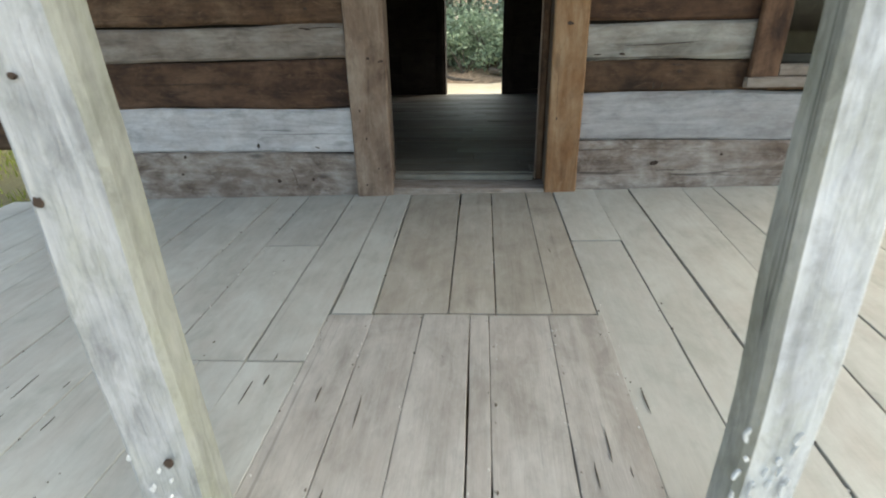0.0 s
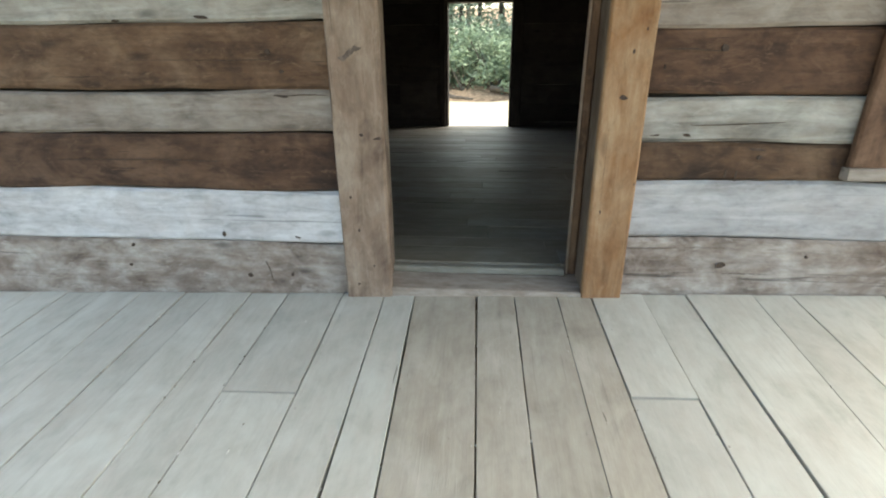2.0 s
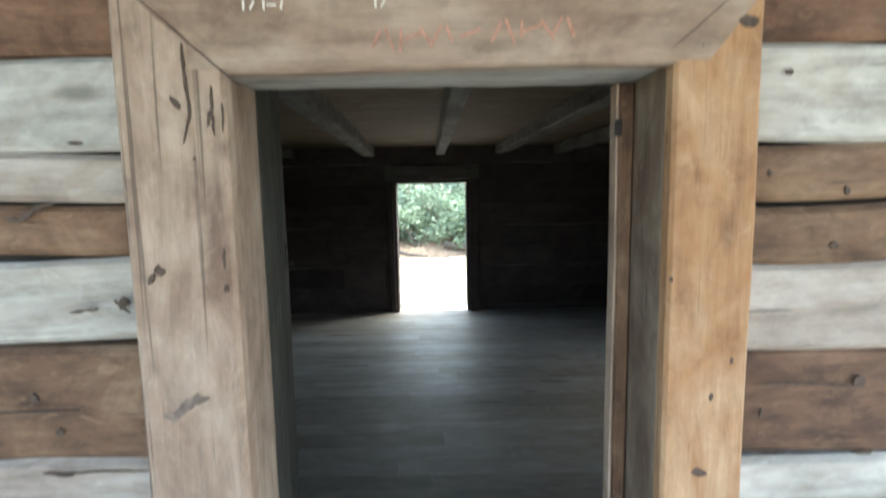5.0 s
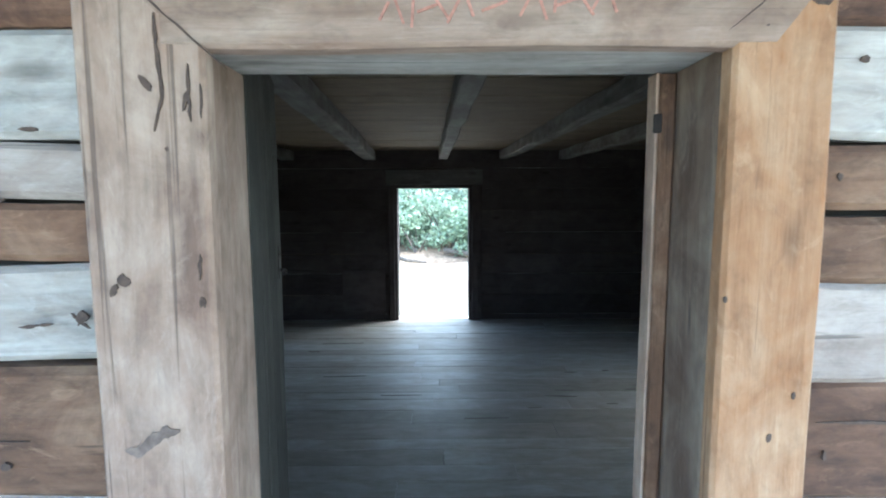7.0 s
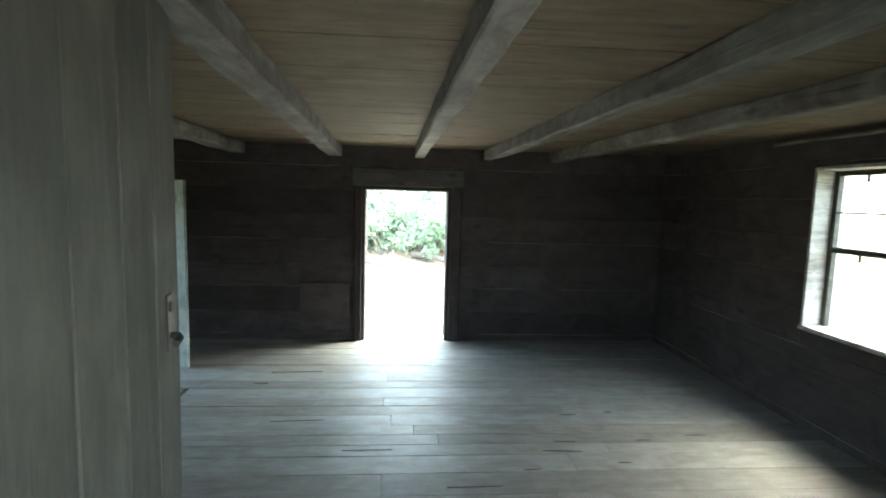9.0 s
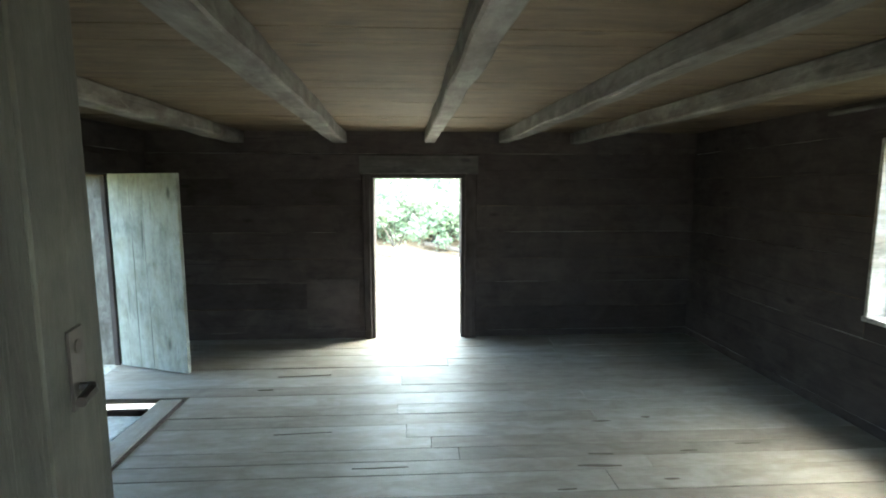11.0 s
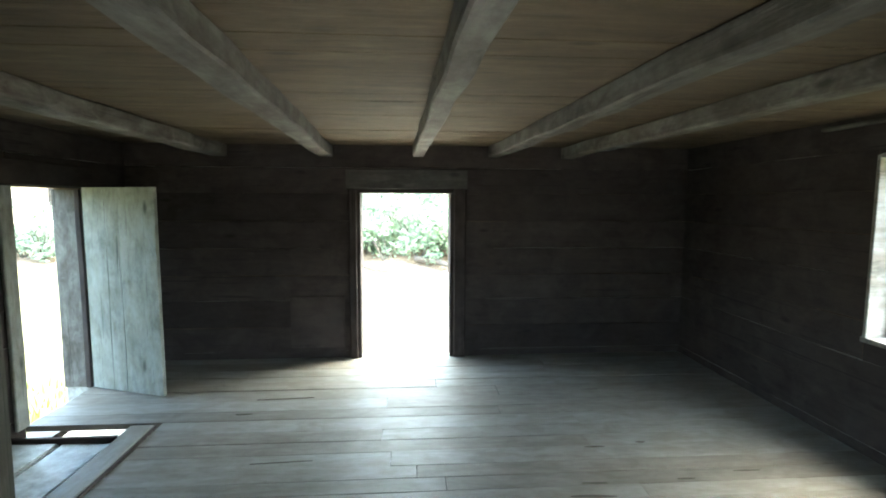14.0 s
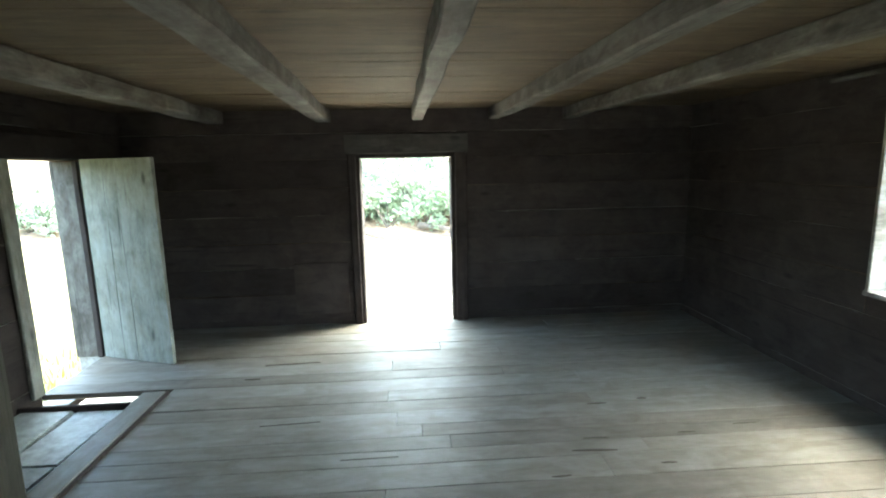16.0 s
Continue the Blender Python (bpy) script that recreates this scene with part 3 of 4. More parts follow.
def bar(name, parent, x0, x1, y0, y1, z0, z1, mat, wob=0.003, cut=(0, 0), label="", bev=0.006):
    b = plank(x1 - x0, z1 - z0, y1 - y0, wob, bev, 0.14, cut)
    px, py, pz = parent.matrix_world.translation
    return part(name, b, mat, parent, label, pose((x0 + x1) / 2 - px, (y0 + y1) / 2 - py, (z0 + z1) / 2 - pz))


up_board("casing", casing, -0.735, -0.512, 2.89, 2.937, -0.005, 2.00, W_CASING, 0.004, (0, 0.18), -1, "greyed pine casing board with knots")
up_board("casing", casing, 0.398, 0.578, 2.89, 2.937, 0.03, 2.01, W_ORANGE, 0.004, (0, 0.17), 1, "orange-brown pine casing board")
b = plank(1.312, 0.172, 0.05, 0.005, 0.008, 0.14)
for v in b.verts:
    if abs(v.co.x) > 0.65:
        v.co.x -= math.copysign(0.19 * (0.5 - v.co.z / 0.172), v.co.x)
lintel = part("lintel", b, W_CASING, casing, "greyed pine lintel board with faded scribbles", pose(-0.055 + 0.06, 2.912 - YF, 1.907))
up_board("jamb", casing, -0.585, -0.535, 2.937, 3.135, 0.05, 1.83, W_CASING, 0.004)
up_board("jamb", casing, 0.402, 0.447, 2.937, 3.135, 0.05, 1.83, W_JAMB, 0.004)
up_board("door_stop", casing, 0.359, 0.400, 3.095, 3.135, 0.06, 1.825, W_BROWN, 0.003)
up_board("stop_edge", casing, 0.352, 0.3585, 3.09, 3.137, 0.06, 1.825, W_CASING, 0.002, bev=0.002)
bar("head_jamb", casing, -0.585, 0.447, 2.94, 3.135, 1.832, 1.872, W_GREY)
bar("sill", casing, -0.56, 0.44, 2.90, 3.13, -0.06, 0.05, W_TAN, 0.006)
bar("threshold", casing, -0.533, 0.343, 3.080, 3.1315, 0.052, 0.089, W_FLOOR, 0.003)
for k in range(17):
    x = -0.20 + 0.024 * k
    if k in (7, 9):
        continue
    b = box(bmesh.new(), -0.0024, 0.0024, -0.0008, 0.0008, -0.018 - 0.006 * (k % 3), 0.016 + 0.004 * (k % 2))
    part("scribble", b, M_RED, lintel, "faded red crayon stroke", pose(x + 0.055, -0.027, 1.878 + 0.02 * (k / 17) - 1.907, 0, (28, -20, 4, 70, -35)[k % 5], 0))
for k, x in enumerate((-0.46, -0.443, -0.42, -0.405, -0.385, -0.2, -0.185)):
    part("scribble", box(bmesh.new(), -0.0022, 0.0022, -0.001, 0.001, -0.009, 0.009), M_CHALK, lintel, "white chalk stroke", pose(x + 0.055, -0.027, 1.945 - 1.907, 0, (0, 30, 0, 90, 12)[k % 5], 0))

def knot(parent, x, y, z, rx, rz, mat, turn=0, name="knot"):
    b = bmesh.new()
    n = 12
    ring = [b.verts.new((math.cos(6.2832 * k / n) * rx * random.uniform(0.55, 0.95), 0, math.sin(6.2832 * k / n) * rz * random.uniform(0.55, 0.95))) for k in range(n)]
    back = [b.verts.new((v.co.x, 0.006, v.co.z)) for v in ring]
    b.faces.new(ring)
    b.faces.new(back[::-1])
    for k in range(n):
        b.faces.new((ring[k], ring[(k + 1) % n], back[(k + 1) % n], back[k]))
    part(name, b, mat, parent, "", parent.matrix_world.inverted() @ pose(x, y, z, 0, turn, 0))


M_KNOT = plain("dark_knot_wood", (0.06, 0.040, 0.03), 0.85, 0, 0.5, 60)
M_STAIN = plain("stained_pine_wood", (0.13, 0.10, 0.082), 0.9, 0, 0.5, 40)
for x, z, rx, rz, turn in ((-0.61, 0.79, 0.012, 0.01, 0), (-0.54, 0.775, 0.022, 0.009, -10), (-0.68, 0.51, 0.007, 0.011, 0), (-0.65, 0.35, 0.007, 0.012, 0), (-0.59, 0.17, 0.006, 0.006, 0), (-0.67, 0.07, 0.008, 0.008, 0),
                        (-0.61, 1.76, 0.008, 0.022, -35), (-0.58, 1.65, 0.004, 0.005, 0), (-0.67, 1.42, 0.02, 0.012, 35), (-0.53, 1.38, 0.004, 0.012, 0), (-0.545, 1.73, 0.004, 0.022, 8), (-0.59, 1.85, 0.003, 0.026, 0),
                        (0.48, 0.945, 0.022, 0.014, 8), (0.44, 0.46, 0.004, 0.01, 0), (0.57, 0.59, 0.004, 0.01, 0), (0.45, 1.86, 0.009, 0.009, 0), (0.405, 1.38, 0.004, 0.008, 0), (0.50, 1.12, 0.006, 0.011, 10), (0.54, 1.2, 0.004, 0.009, 0), (0.545, 1.90, 0.028, 0.016, 5)):
    knot(casing, x, 2.8875, z, rx, rz, M_KNOT, turn)


def crack(parent, pts, y, width, label="", mat=None):
    """A dark ribbon of split wood, thin at its ends, along x, z points of a face at y."""
    b = bmesh.new()
    rows = []
    fine = []
    for (x0, z0), (x1, z1) in zip(pts, pts[1:]):
        for k in range(5):
            fine.append((x0 + (x1 - x0) * k / 5, z0 + (z1 - z0) * k / 5))
    fine.append(pts[-1])
    for k, (x, z) in enumerate(fine):
        f = k / (len(fine) - 1)
        w = width * (0.15 + 0.85 * (4 * f * (1 - f)) ** 0.5) * random.uniform(0.6, 1.2) / 2
        a, c = fine[max(0, k - 1)], fine[min(len(fine) - 1, k + 1)]
        d = Vector((c[0] - a[0], 0, c[1] - a[1])).normalized()
        n = Vector((-d.z, 0, d.x))
        o = Vector((x, 0, z)) + n * random.uniform(-0.0012, 0.0012)
        rows.append([b.verts.new(o + n * w), b.verts.new(o - n * w), b.verts.new(o - n * w + Vector((0, 0.004, 0))), b.verts.new(o + n * w + Vector((0, 0.004, 0)))])
    for p, q in zip(rows, rows[1:]):
        for k in range(4):
            b.faces.new((p[k], p[(k + 1) % 4], q[(k + 1) % 4], q[k]))
    bmesh.ops.recalc_face_normals(b, faces=b.faces)
    part("crack", b, mat or M_KNOT, parent, label, parent.matrix_world.inverted() @ pose(0, y, 0))


for pts, w in ((((-0.69, 1.983), (-0.57, 1.873), (-0.47, 1.784)), 0.004), (((0.385, 1.846), (0.45, 1.90), (0.53, 1.966)), 0.003),
               (((-0.589, 1.877), (-0.589, 1.827), (-0.582, 1.737), (-0.60, 1.68)), 0.006), (((-0.537, 1.793), (-0.538, 1.74), (-0.536, 1.696)), 0.006), (((-0.516, 1.76), (-0.518, 1.702)), 0.004),
               (((-0.532, 1.466), (-0.535, 1.42)), 0.006), (((-0.534, 1.39), (-0.534, 1.371)), 0.006), (((-0.694, 1.391), (-0.684, 1.414)), 0.012)):
    crack(casing, pts, 2.8868, w)
crack(casing, ((-0.688, 1.105), (-0.66, 1.10), (-0.64, 1.122), (-0.615, 1.138), (-0.585, 1.140)), 2.8868, 0.026, "", M_STAIN)
wall_a, wall_b = bpy.data.objects["wall_front_a"], bpy.data.objects["wall_front_b"]
for x, z, rx, rz, turn in ((-1.34, 0.30, 0.011, 0.018, 0), (-0.97, 0.29, 0.02, 0.005, 15), (-1.83, 0.23, 0.012, 0.013, 0), (-1.87, 0.12, 0.012, 0.01, 0), (-1.24, 0.08, 0.018, 0.013, 20), (-1.02, 0.09, 0.01, 0.012, 0), (-1.27, 1.265, 0.04, 0.008, 3), (-1.65, 1.255, 0.02, 0.007, 0), (-2.69, 0.19, 0.02, 0.016, 0),
                        (-0.85, 1.69, 0.022, 0.006, 0), (-0.78, 1.345, 0.014, 0.016, 0), (-0.85, 1.33, 0.016, 0.004, 0), (-1.0, 1.13, 0.016, 0.012, 0), (-0.95, 1.05, 0.014, 0.01, 0)):
    knot(wall_a, x, YF - 0.010, z, rx, rz, M_KNOT, turn)
for x, z, rx, rz, turn in ((0.88, 0.96, 0.03, 0.006, 0), (1.38, 0.25, 0.009, 0.01, 0), (1.02, 0.2, 0.03, 0.014, -15), (0.77, 0.79, 0.022, 0.008, 10), (1.08, 0.70, 0.014, 0.01, 0), (1.0, 0.62, 0.004, 0.035, 0), (0.66, 1.81, 0.01, 0.008, 0), (0.78, 1.44, 0.014, 0.01, 0), (0.86, 1.13, 0.018, 0.018, 0), (0.64, 1.06, 0.005, 0.014, 0), (0.8, 1.56, 0.008, 0.012, 0), (0.63, 1.6, 0.006, 0.009, 0)):
    knot(wall_b, x, YF - 0.010, z, rx, rz, M_KNOT, turn)

for pts, w in ((((-1.02, 1.533), (-0.985, 1.528), (-0.95, 1.555), (-0.905, 1.566)), 0.012), (((-0.94, 0.951), (-0.85, 0.954), (-0.76, 0.952)), 0.005), (((-0.90, 1.325), (-0.86, 1.328)), 0.007),
               (((-0.80, 1.352), (-0.785, 1.335), (-0.766, 1.322)), 0.006), (((-0.79, 1.328), (-0.770, 1.352)), 0.005), (((-1.0, 0.953), (-0.93, 0.945)), 0.010), (((-1.62, 1.478), (-1.48, 1.48), (-1.38, 1.468)), 0.005),
               (((-1.15, 0.16), (-1.13, 0.10), (-1.125, 0.05)), 0.003), (((-2.1, 0.66), (-1.7, 0.665), (-1.3, 0.66)), 0.003), (((-1.6, 1.10), (-1.2, 1.095), (-0.9, 1.10)), 0.003)):
    crack(wall_a, pts, YF - 0.0095, w)
for pts, w in ((((0.62, 1.127), (0.72, 1.128), (0.86, 1.118)), 0.006), (((0.64, 0.965), (0.70, 0.963)), 0.005), (((0.62, 0.788), (0.66, 0.79)), 0.006), (((0.86, 0.765), (0.98, 0.762), (1.12, 0.765)), 0.004),
               (((0.955, 0.605), (0.955, 0.645)), 0.010), (((1.03, 0.735), (1.10, 0.728)), 0.010), (((0.78, 0.83), (0.95, 0.835), (1.15, 0.845)), 0.004)):
    crack(wall_b, pts, YF - 0.0095, w)

for z0, z1 in ((0.26, 0.515), (0.525, 0.78)):
    part("log_end", plank(0.16, z1 - z0 - 0.01, 0.15, 0.02, 0.02, 0.06), W_BROWN, wall_a, "", pose(XLO - 0.105, 0.01, (z0 + z1) / 2))

for ob, x, y, z, r in ((0, -0.625, 0.678, 0.66, 0.011), (0, -0.55, 0.684, 0.12, 0.013), (0, -0.60, 0.68, 0.845, 0.007), (1, 0.555, 0.698, 0.66, 0.009), (1, 0.59, 0.698, 0.63, 0.008)):
    knot(POSTS[ob], x, y, z, r, r, M_KNOT)

# pale splinters and flakes at the feet of the posts
M_FLAKE = plain("pale_splintered_wood", (0.72, 0.74, 0.75), 0.9, 0, 0.2, 40)
random.seed(52)
for k in range(52):
    q = random.random()
    knot(POSTS[1], 0.552 + random.uniform(-0.045, 0.05), 0.6935, -0.085 + 0.36 * q * q, random.uniform(0.002, 0.006), random.uniform(0.006, 0.02), M_FLAKE, random.uniform(-12, 25), "flake")
for x, z, r in ((-0.60, 0.05, 0.008), (-0.595, -0.01, 0.007), (-0.565, 0.03, 0.004), (-0.575, 0.10, 0.005), (-0.63, 0.13, 0.006), (-0.555, 0.075, 0.004)):
    knot(POSTS[0], x, 0.683, z, r, r * 1.4, M_FLAKE, 10, "flake")

# ---- open front door ----
leaf = thing("front_door", -0.558, 3.150, 0.105, "dark grey plank door standing open into the room", "door", "", "", 103.2)
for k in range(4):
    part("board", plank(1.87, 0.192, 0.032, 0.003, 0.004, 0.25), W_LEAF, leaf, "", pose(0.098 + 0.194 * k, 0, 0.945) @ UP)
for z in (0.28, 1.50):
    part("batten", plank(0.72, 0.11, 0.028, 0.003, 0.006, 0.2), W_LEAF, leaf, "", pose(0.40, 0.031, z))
part("latch_plate", bevelled_box(0.65, 0.70, -0.021, -0.015, 1.17, 1.29, 0.002), M_IRON, leaf, "rusty iron latch plate")
latch = part("latch", tube(bmesh.new(), [(0.675, -0.018, 1.20), (0.675, -0.036, 1.20), (0.66, -0.040, 1.198), (0.625, -0.039, 1.195)], [0.007, 0.007, 0.009, 0.008], 8), M_IRON, leaf, "iron latch handle")
part("keyhole", tube(bmesh.new(), [(0.675, -0.0205, 1.262), (0.675, -0.0235, 1.262)], [0.011, 0.011], 10), M_CHINK, leaf)
part("keeper", bevelled_box(0.348 + 0.06, 0.365 + 0.06, 3.084 - YF, 3.093 - YF, 1.70, 1.74, 0.002), M_IRON, casing, "rusty iron keeper")

# ---- room floor ----
floor = tagged(part("floor_room", box(bmesh.new(), -1.84, XR - 0.02, YI + 0.02, YB - 0.02, ZF - 0.16, ZF - 0.06), M_CHINK), "worn grey plank floor of the room", "floor", "", "structure")
y = YI + 0.004
while y < YB:
    w = random.choice((0.13, 0.15, 0.17, 0.19, 0.21))
    y1 = min(y + w, YB + 0.18)
    start = XL + 0.01 if y > 6.42 or y1 < 4.60 else -1.84
    joint = random.uniform(-0.6, 1.2)
    for x0, x1 in ((start, joint), (joint, XR - 0.005)):
        b = plank(x1 - x0 - 0.004, 0.04, y1 - y - random.uniform(0.001, 0.003), 0.002, 0.0018, 0.35)
        part("plank", b, random.choice((W_FLOOR, W_FLOOR_MID)), floor, "", pose((x0 + x1) / 2, (y + y1) / 2, ZF - 0.02 + random.uniform(-0.0025, 0.0025)))
    y = y1
# ---- hearth ----
hearth = thing("hearth", -2.30, 5.5, ZF - 0.10, "sunken hearth of pale flat stones in a board border", "hearth")
for k, (x0, x1, y0, y1) in enumerate(((-2.72, -2.38, 5.9, 6.38), (-2.36, -2.05, 5.75, 6.38), (-2.72, -2.3, 5.35, 5.88), (-2.28, -2.05, 5.2, 5.73), (-2.72, -2.35, 4.65, 5.33), (-2.33, -2.05, 4.65, 5.18))):
    b = box(bmesh.new(), x0 + 2.30, x1 + 2.30, y0 - 5.5, y1 - 5.5, -0.05, 0.078 + 0.008 * math.sin(k * 5))
    bmesh.ops.bevel(b, geom=list(b.edges), offset=0.014, segments=2, affect="EDGES")
    for v in b.verts:
        v.co += Vector((noise.noise(v.co * 7 + Vector((k, 0, 0))), noise.noise(v.co * 7 + Vector((0, k, 4))), 0)) * 0.02
    part("stone", b, M_STONE, hearth)
part("bed", box(bmesh.new(), -0.44, 0.28, -0.88, 0.90, -0.10, 0.045), M_CHINK, hearth, "dark mortar bed")
# the dark gap behind the sunken stones, its shade made as a board
part("kerb", plank(0.70, 0.085, 0.03, 0.004, 0.004, 0.1), W_INSIDE, hearth, "dark board drawing the shade of the sunken far edge", pose(-0.09, 0.898, 0.058))
part("border_edge", plank(1.95, 0.05, 0.016, 0.003, 0.003, 0.3), W_INSIDE, hearth, "dark edge of the border board", pose(0.472, 0.03, 0.096, 0, 0, 91))
part("border", plank(1.95, 0.055, 0.155, 0.004, 0.006, 0.3), W_FLOOR, hearth, "", pose(0.385, 0.03, 0.095, 0, 0, 91))

# ---- ceiling and joists ----
b = bmesh.new()
y = YI - 0.1
while y < YB + 0.1:
    w = random.choice((0.18, 0.2, 0.23, 0.26))
    box(b, XL - 0.1, XR + 0.1, y + 0.002, y + w - 0.002, ZC + random.uniform(0, 0.004), ZC + 0.03)
    y += w
tagged(part("ceiling", b, W_CEIL), "brown board ceiling over the joists", "ceiling", "", "structure")
for x, w, skew in ((-1.865, 0.15, 0.8), (-0.825, 0.14, 2.5), (-0.010, 0.102, 1.3), (0.755, 0.11, 2.2), (1.485, 0.11, 2.9)):
    b = plank(YB - YI + 0.1, ZC - 2.02, w, 0.012, 0.009, 0.10)
    ob = part("joist", b, W_JOIST, None, "", pose(x, (YI + YB) / 2, (ZC + 2.025) / 2 - 0.002, 0, 0, 90 + skew))
    tagged(ob, "rough-hewn grey ceiling joist with worn edges", "joist", "ceiling joists")

# ---- back doorway ----
bd = thing("back_door_frame", -0.185, YB, ZF, "dark plank frame of the open back doorway", "door frame", "", "structure")
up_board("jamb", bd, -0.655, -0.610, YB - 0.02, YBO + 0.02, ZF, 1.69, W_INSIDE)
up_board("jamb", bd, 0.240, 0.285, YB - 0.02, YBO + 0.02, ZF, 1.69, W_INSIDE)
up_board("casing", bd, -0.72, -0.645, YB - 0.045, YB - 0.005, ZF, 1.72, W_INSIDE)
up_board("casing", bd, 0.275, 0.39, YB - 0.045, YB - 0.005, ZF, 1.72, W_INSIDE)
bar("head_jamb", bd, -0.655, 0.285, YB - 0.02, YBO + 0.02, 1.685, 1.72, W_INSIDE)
bar("header", bd, -0.74, 0.40, YB - 0.055, YB - 0.01, 1.725, 1.905, W_HEADER)

# ---- side doorway and its leaf ----
sd = thing("side_door_frame", XL, 6.95, ZF, "plank frame of the open side doorway", "door frame", "", "structure", -90)


def side(name, y0, y1, x0, x1, z0, z1, mat, upright=True):
    if upright:
        b, m = plank(z1 - z0, x1 - x0, y1 - y0, 0.004, 0.006, 0.16), UP
    else:
        b, m = plank(y1 - y0, z1 - z0, x1 - x0, 0.004, 0.006, 0.16), pose(0, 0, 0, 0, 0, 90)
    mm = sd.matrix_world.inverted() @ Matrix.Translation(((x0 + x1) / 2, (y0 + y1) / 2, (z0 + z1) / 2)) @ m
    part(name, b, mat, sd, "", mm)


side("jamb", 7.305, 7.335, XLO, XL + 0.01, ZF, 1.69, W_JOIST)
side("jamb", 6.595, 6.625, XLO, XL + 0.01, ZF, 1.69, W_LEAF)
# dark strip that draws the shadow in the hinge corner as a board
side("rebate", 7.283, 7.304, XL - 0.03, XL + 0.014, ZF, 1.69, W_INSIDE)
side("casing", 6.50, 6.605, XL + 0.003, XL + 0.03, ZF, 1.70, W_DOOR)
side("header", 6.45, 7.42, XL + 0.003, XL + 0.04, 1.705, 1.87, W_INSIDE, False)
sleaf = thing("side_door", XL + 0.035, 7.285, ZF + 0.012, "pale grey plank door standing open into the room", "door", "", "", -20)
for k in range(2):
    part("board", plank(1.60, 0.348, 0.03, 0.003, 0.002, 0.2), W_DOOR, sleaf, "", pose(0.19 + 0.349 * k, 0, 0.80) @ UP)

# ---- window of the room ----
win = thing("window_1", XR, 5.585, 0.80, "old wooden sash window with broken glazing bars", "window", "", "structure")


def wpart(name, x0, x1, y0, y1, z0, z1, mat, parent=None):
    px, py, pz = win.matrix_world.translation
    return part(name, bevelled_box(x0 - px, x1 - px, y0 - py, y1 - py, z0 - pz, z1 - pz), mat, parent or win)


wpart("reveal", XR - 0.01, XRO, 5.92, 5.945, 0.80, 1.89, W_GREY)
wpart("reveal", XR - 0.01, XRO, 5.225, 5.25, 0.80, 1.89, W_GREY)
wpart("head", XR - 0.01, XRO, 5.25, 5.92, 1.87, 1.895, W_GREY)
wpart("sill", XR - 0.02, XRO + 0.03, 5.22, 5.95, 0.775, 0.805, W_GREY)
xs0, xs1 = XRO - 0.09, XRO - 0.05
for y0, y1, z0, z1, n in ((5.25, 5.285, 0.806, 1.868, "stile"), (5.885, 5.92, 0.806, 1.868, "stile"), (5.286, 5.884, 1.835, 1.868, "top_rail"), (5.286, 5.884, 1.32, 1.36, "meeting_rail"), (5.286, 5.884, 1.585, 1.597, "glazing_bar")):
    wpart(n, xs0, xs1, y0, y1, z0, z1, W_LEAF)
for y, z in ((5.48, 1.82), (5.69, 1.82), (5.48, 1.305), (5.69, 1.305)):
    wpart("bar_stub", xs0 + 0.01, xs1 - 0.01, y - 0.006, y + 0.006, z - 0.03, z + 0.02, W_LEAF)

# ---- window on the porch ----
pw = thing("window_2", 1.95, YF, 0.66, "porch window with a red-brown casing and dark panes", "window", "", "structure")
up_board("casing", pw, 1.428, 1.572, 2.895, 2.937, 0.668, 1.90, W_RED, 0.005)
up_board("casing", pw, 2.33, 2.47, 2.895, 2.937, 0.668, 1.90, W_RED, 0.005)
bar("header", pw, 1.42, 2.48, 2.895, 2.937, 1.903, 2.03, W_RED)
bar("sill", pw, 1.42, 2.48, 2.885, 2.937, 0.612, 0.664, W_TAN)
bar("sill_plank", pw, 1.575, 2.327, 2.90, 3.10, 0.668, 0.725, W_TAN)
up_board("stile", pw, 1.575, 1.62, 3.0, 3.035, 0.727, 1.86, W_LEAF)
up_board("stile", pw, 2.285, 2.327, 3.0, 3.035, 0.727, 1.86, W_LEAF)
bar("rail", pw, 1.622, 2.283, 3.0, 3.035, 1.27, 1.31, W_LEAF)
bar("rail", pw, 1.622, 2.283, 3.0, 3.035, 0.727, 0.775, W_LEAF)
bar("rail", pw, 1.622, 2.283, 3.0, 3.035, 1.81, 1.86, W_LEAF)
for z0, z1 in ((0.777, 1.268), (1.312, 1.808)):
    pane = part("pane", box(bmesh.new(), 1.622 - 1.95, 2.283 - 1.95, 3.015 - YF, 3.019 - YF, z0 - 0.66, z1 - 0.66), M_GLASS, pw)
    pane.visible_shadow = False

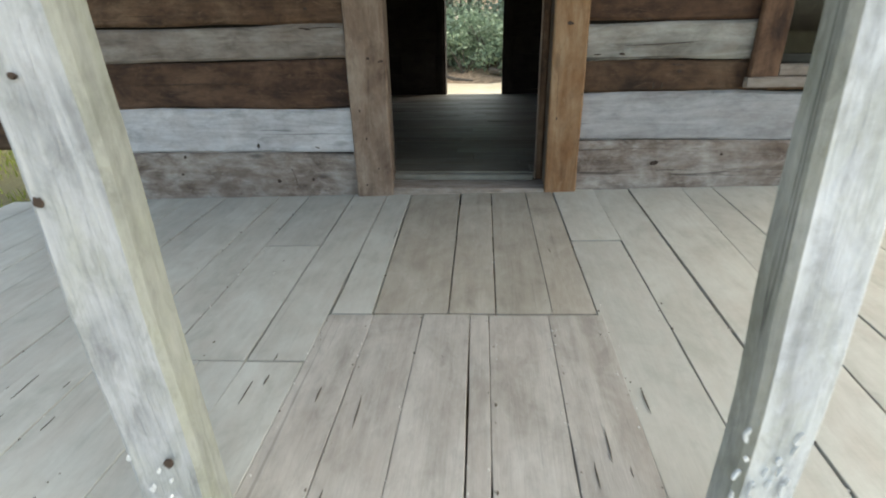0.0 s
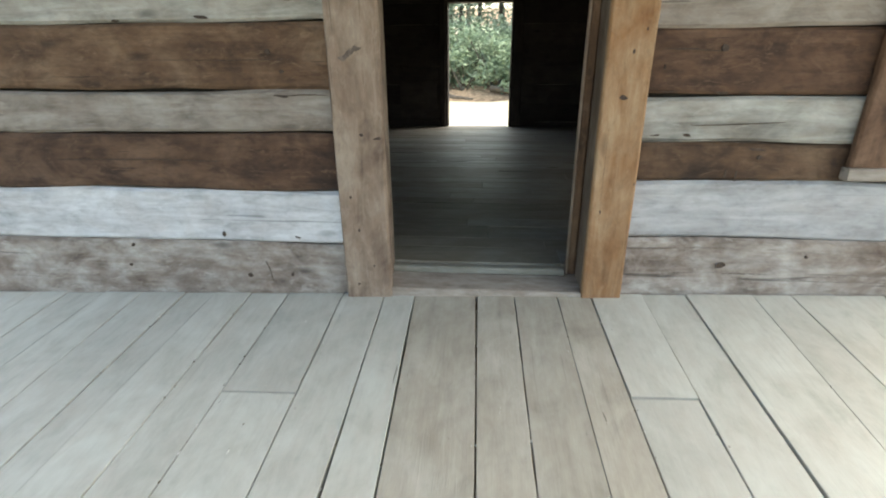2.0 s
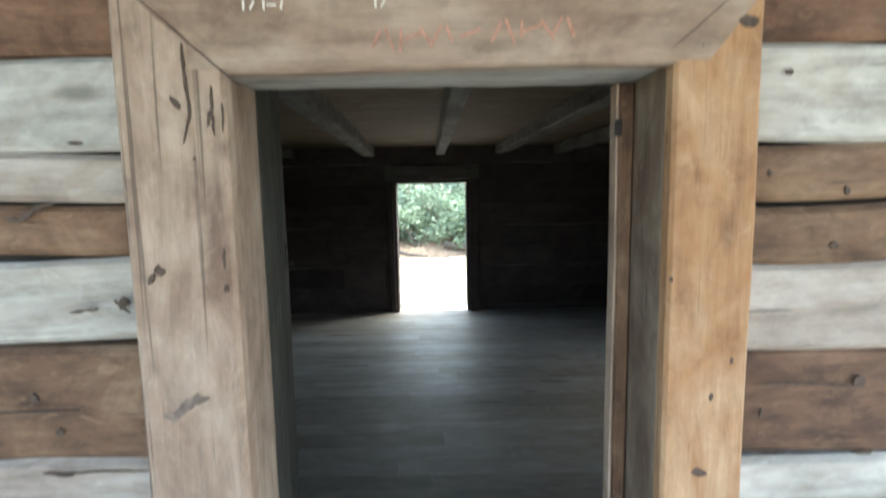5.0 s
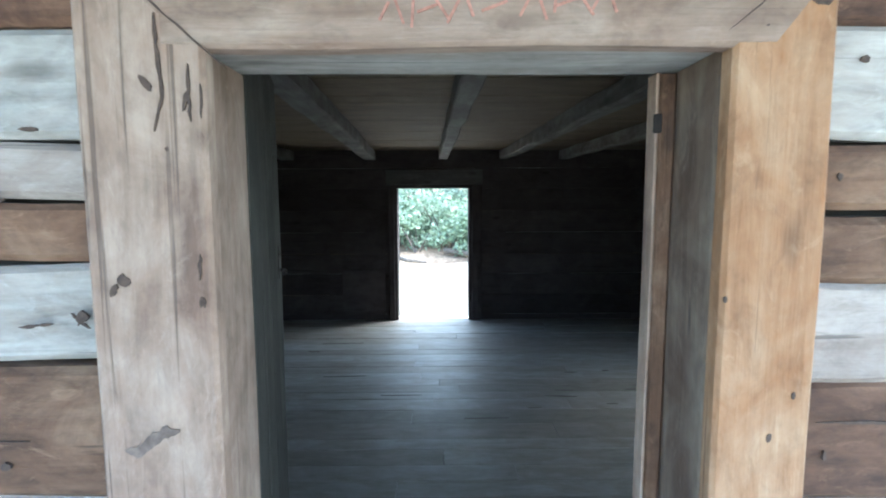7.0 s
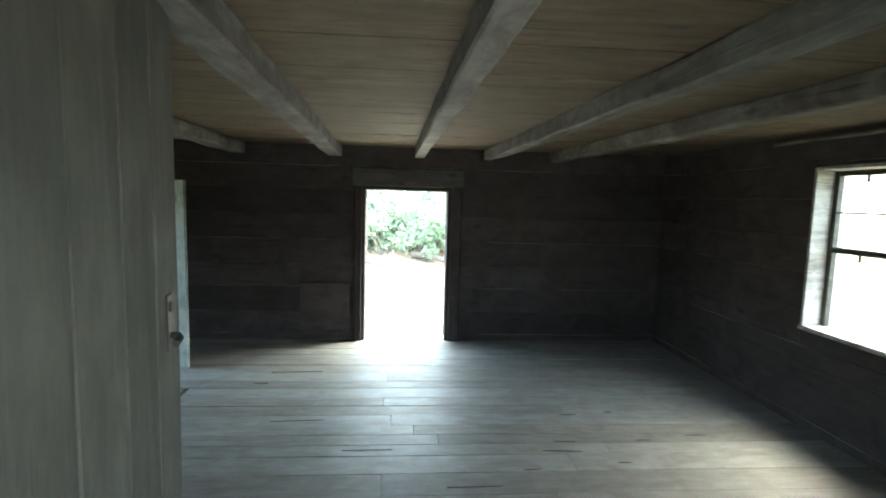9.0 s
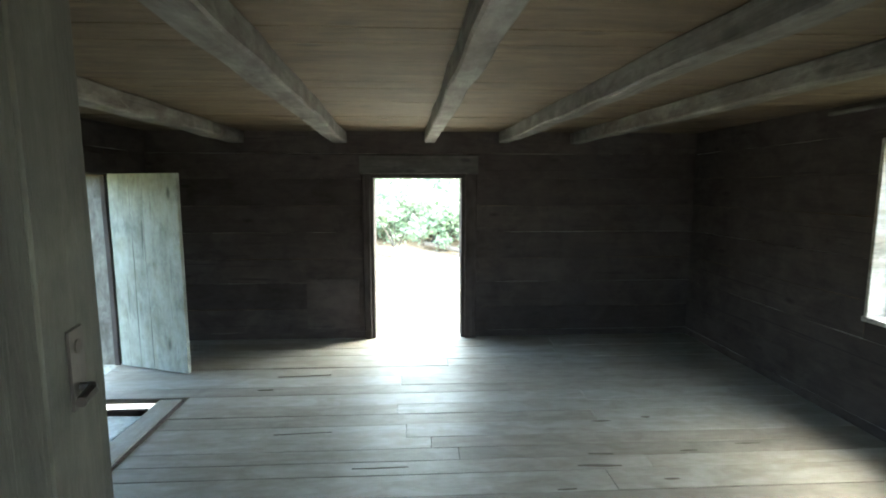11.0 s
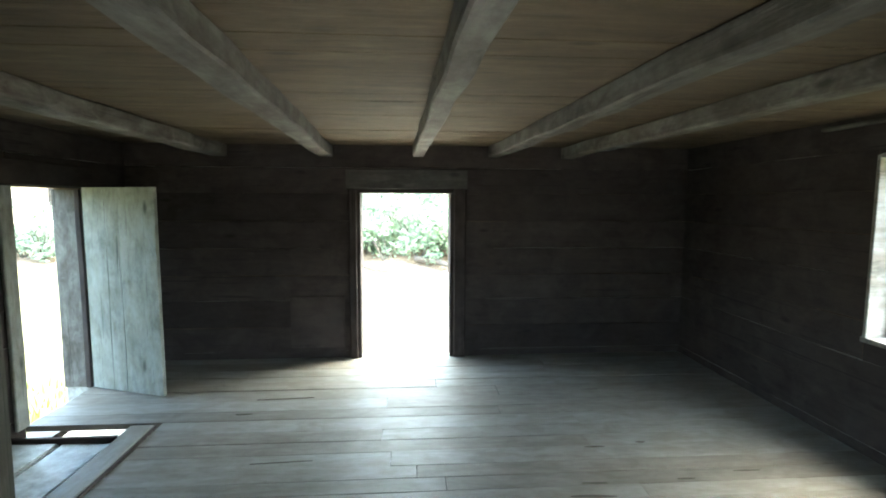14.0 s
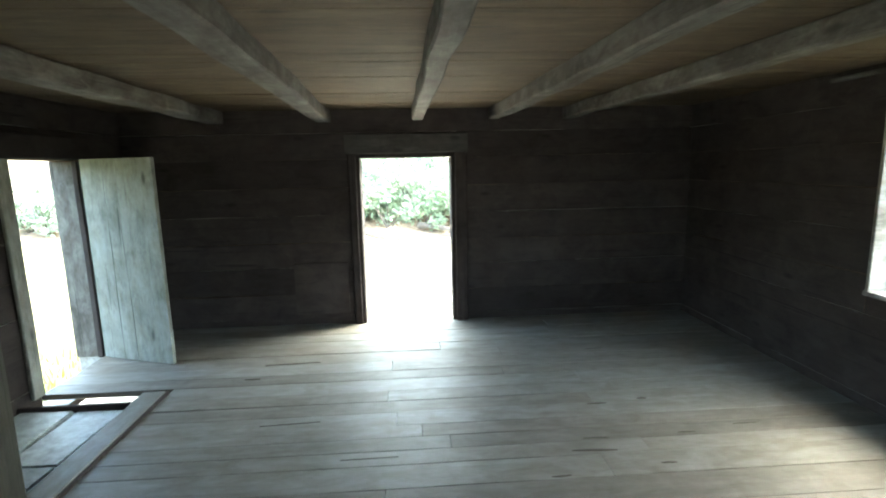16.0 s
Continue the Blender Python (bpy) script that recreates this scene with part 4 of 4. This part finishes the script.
# ---- plate log, patch board and floor splits ----
plate = part("wall_plate", plank(3.2, 0.022, 0.05, 0.006, 0.006, 0.15), W_JOIST, None, "", pose(XR - 0.02, 4.72, 2.078, 0, 0, 90))
tagged(plate, "thin grey ledge strip along the window wall", "ledge", "", "structure")
patch = part("patch_board", plank(0.51, 0.50, 0.024, 0.003, 0.004, 0.15), W_INSIDE, None, "", pose(-1.025, YB - 0.012, 0.455))
tagged(patch, "dark patch board nailed low on the log wall", "board")
for x, y, length, w in ((-1.33, 6.685, 0.11, 0.02), (-1.1, 6.95, 0.42, 0.008), (0.99, 6.07, 0.13, 0.018), (1.30, 6.11, 0.06, 0.016), (0.79, 5.56, 0.24, 0.02), (1.36, 5.69, 0.1, 0.012), (0.84, 5.68, 0.14, 0.008), (1.12, 5.42, 0.08, 0.014), (0.55, 5.36, 0.1, 0.01), (0.2, 5.2, 0.3, 0.007), (1.75, 5.75, 0.16, 0.012), (1.3, 7.0, 0.16, 0.015), (-0.4, 5.6, 0.3, 0.006), (-0.9, 6.0, 0.35, 0.006)):
    b = plank(length, 0.004, w, 0.003, 0.001, 0.03)
    for v in b.verts:
        v.co.y *= max(0.15, 1 - (2 * v.co.x / length) ** 2)
    part("split", b, M_SPLIT, floor, "", pose(x, y, ZF + 0.0025, 0, 0, random.uniform(-4, 4)))

# ---- grass beside the porch ----
random.seed(9)
b = bmesh.new()
for k in range(9000):
    x, yy = random.uniform(-9, -3.35), random.uniform(-1.5, 9)
    if noise.noise(Vector((x * 0.5, yy * 0.5, 8))) < -0.25:
        continue
    h, a = random.uniform(0.05, 0.16), random.uniform(0, 6.28)
    z0 = GROUND + noise.noise(Vector((x, yy, 0)) * 0.25) * (0.25 if x < -4 else 0.0)
    ux, uy = math.cos(a) * 0.012, math.sin(a) * 0.012
    b.faces.new([b.verts.new(p) for p in ((x - ux, yy - uy, z0 - 0.02), (x + ux, yy + uy, z0 - 0.02), (x + uy * 4, yy - ux * 4, z0 + h))])
tagged(part("grass", b, M_GRASS), "short yellow-green grass beside the cabin", "grass", "", "stuff")

# ---- the wood behind the cabin ----
random.seed(5)
b = bmesh.new()
bmesh.ops.create_grid(b, x_segments=70, y_segments=20, size=1)
for v in b.verts:
    x, yy = v.co.x * 30, 17.2 + (v.co.y + 1) * 10
    edge = noise.noise(Vector((x * 0.4, yy * 0.4, 0)))
    v.co = Vector((x, yy - 0.4 * edge, bank(x, yy) + 0.05 + 0.12 * noise.noise(Vector((x, yy, 3))) + (0.0 if v.co.y > -0.99 else -0.25)))
tagged(part("bank", b, M_SOIL, smooth=True), "brown leaf-littered bank below the trees", "bank", "", "structure")


def fallen_branch(x, yy, length, turn, r):
    b = tube(bmesh.new(), [(-length / 2, 0, 0), (-length / 6, 0.06, 0.04), (length / 5, -0.05, 0.03), (length / 2, 0.03, 0.1)], [r, r * 0.9, r * 0.7, r * 0.3], 8)
    tagged(part("fallen_branch", b, M_BARK, None, "", pose(x, yy, bank(x, yy) + 0.09 + r, 0, 8, turn)), "grey fallen branch lying on the bank", "branch")


fallen_branch(-1.5, 17.6, 2.4, -35, 0.09)
fallen_branch(0.9, 17.7, 2.0, -30, 0.1)
fallen_branch(-3.4, 18.2, 1.8, 20, 0.07)
for k in range(64):
    x = -16 + 32 * (k + random.random()) / 34 if k < 34 else random.uniform(-5.5, 4.5)
    yy = random.uniform(17.8, 21.5) if k < 34 else random.uniform(18, 24)
    shrub(x, yy, bank(x, yy) - 0.1, random.uniform(0.8, 1.5), M_LEAF if random.random() < 0.6 else M_LEAF2)
for x, yy in ((-3.4, 23.0), (-2.3, 22.4), (-1.9, 24.5), (-1.2, 23.2), (-0.4, 22.8), (0.5, 24.2), (1.6, 23.4)):
    tree(x, yy, bank(x, yy), random.uniform(5.0, 6.5), random.uniform(0.06, 0.11))
for x, yy, q in ((-2.9, 21.5, 1.5), (-1.6, 21.8, 1.7), (-0.6, 21.2, 1.5), (0.4, 22.0, 1.7), (1.5, 21.6, 1.5)):
    shrub(x, yy, bank(x, yy) - 0.1, q, M_LEAF2)
for k in range(26):
    x = -18 + 36 * (k + random.random()) / 26
    yy = random.uniform(23, 32)
    tree(x, yy, bank(x, yy), random.uniform(4.5, 6.5), random.uniform(0.08, 0.17))
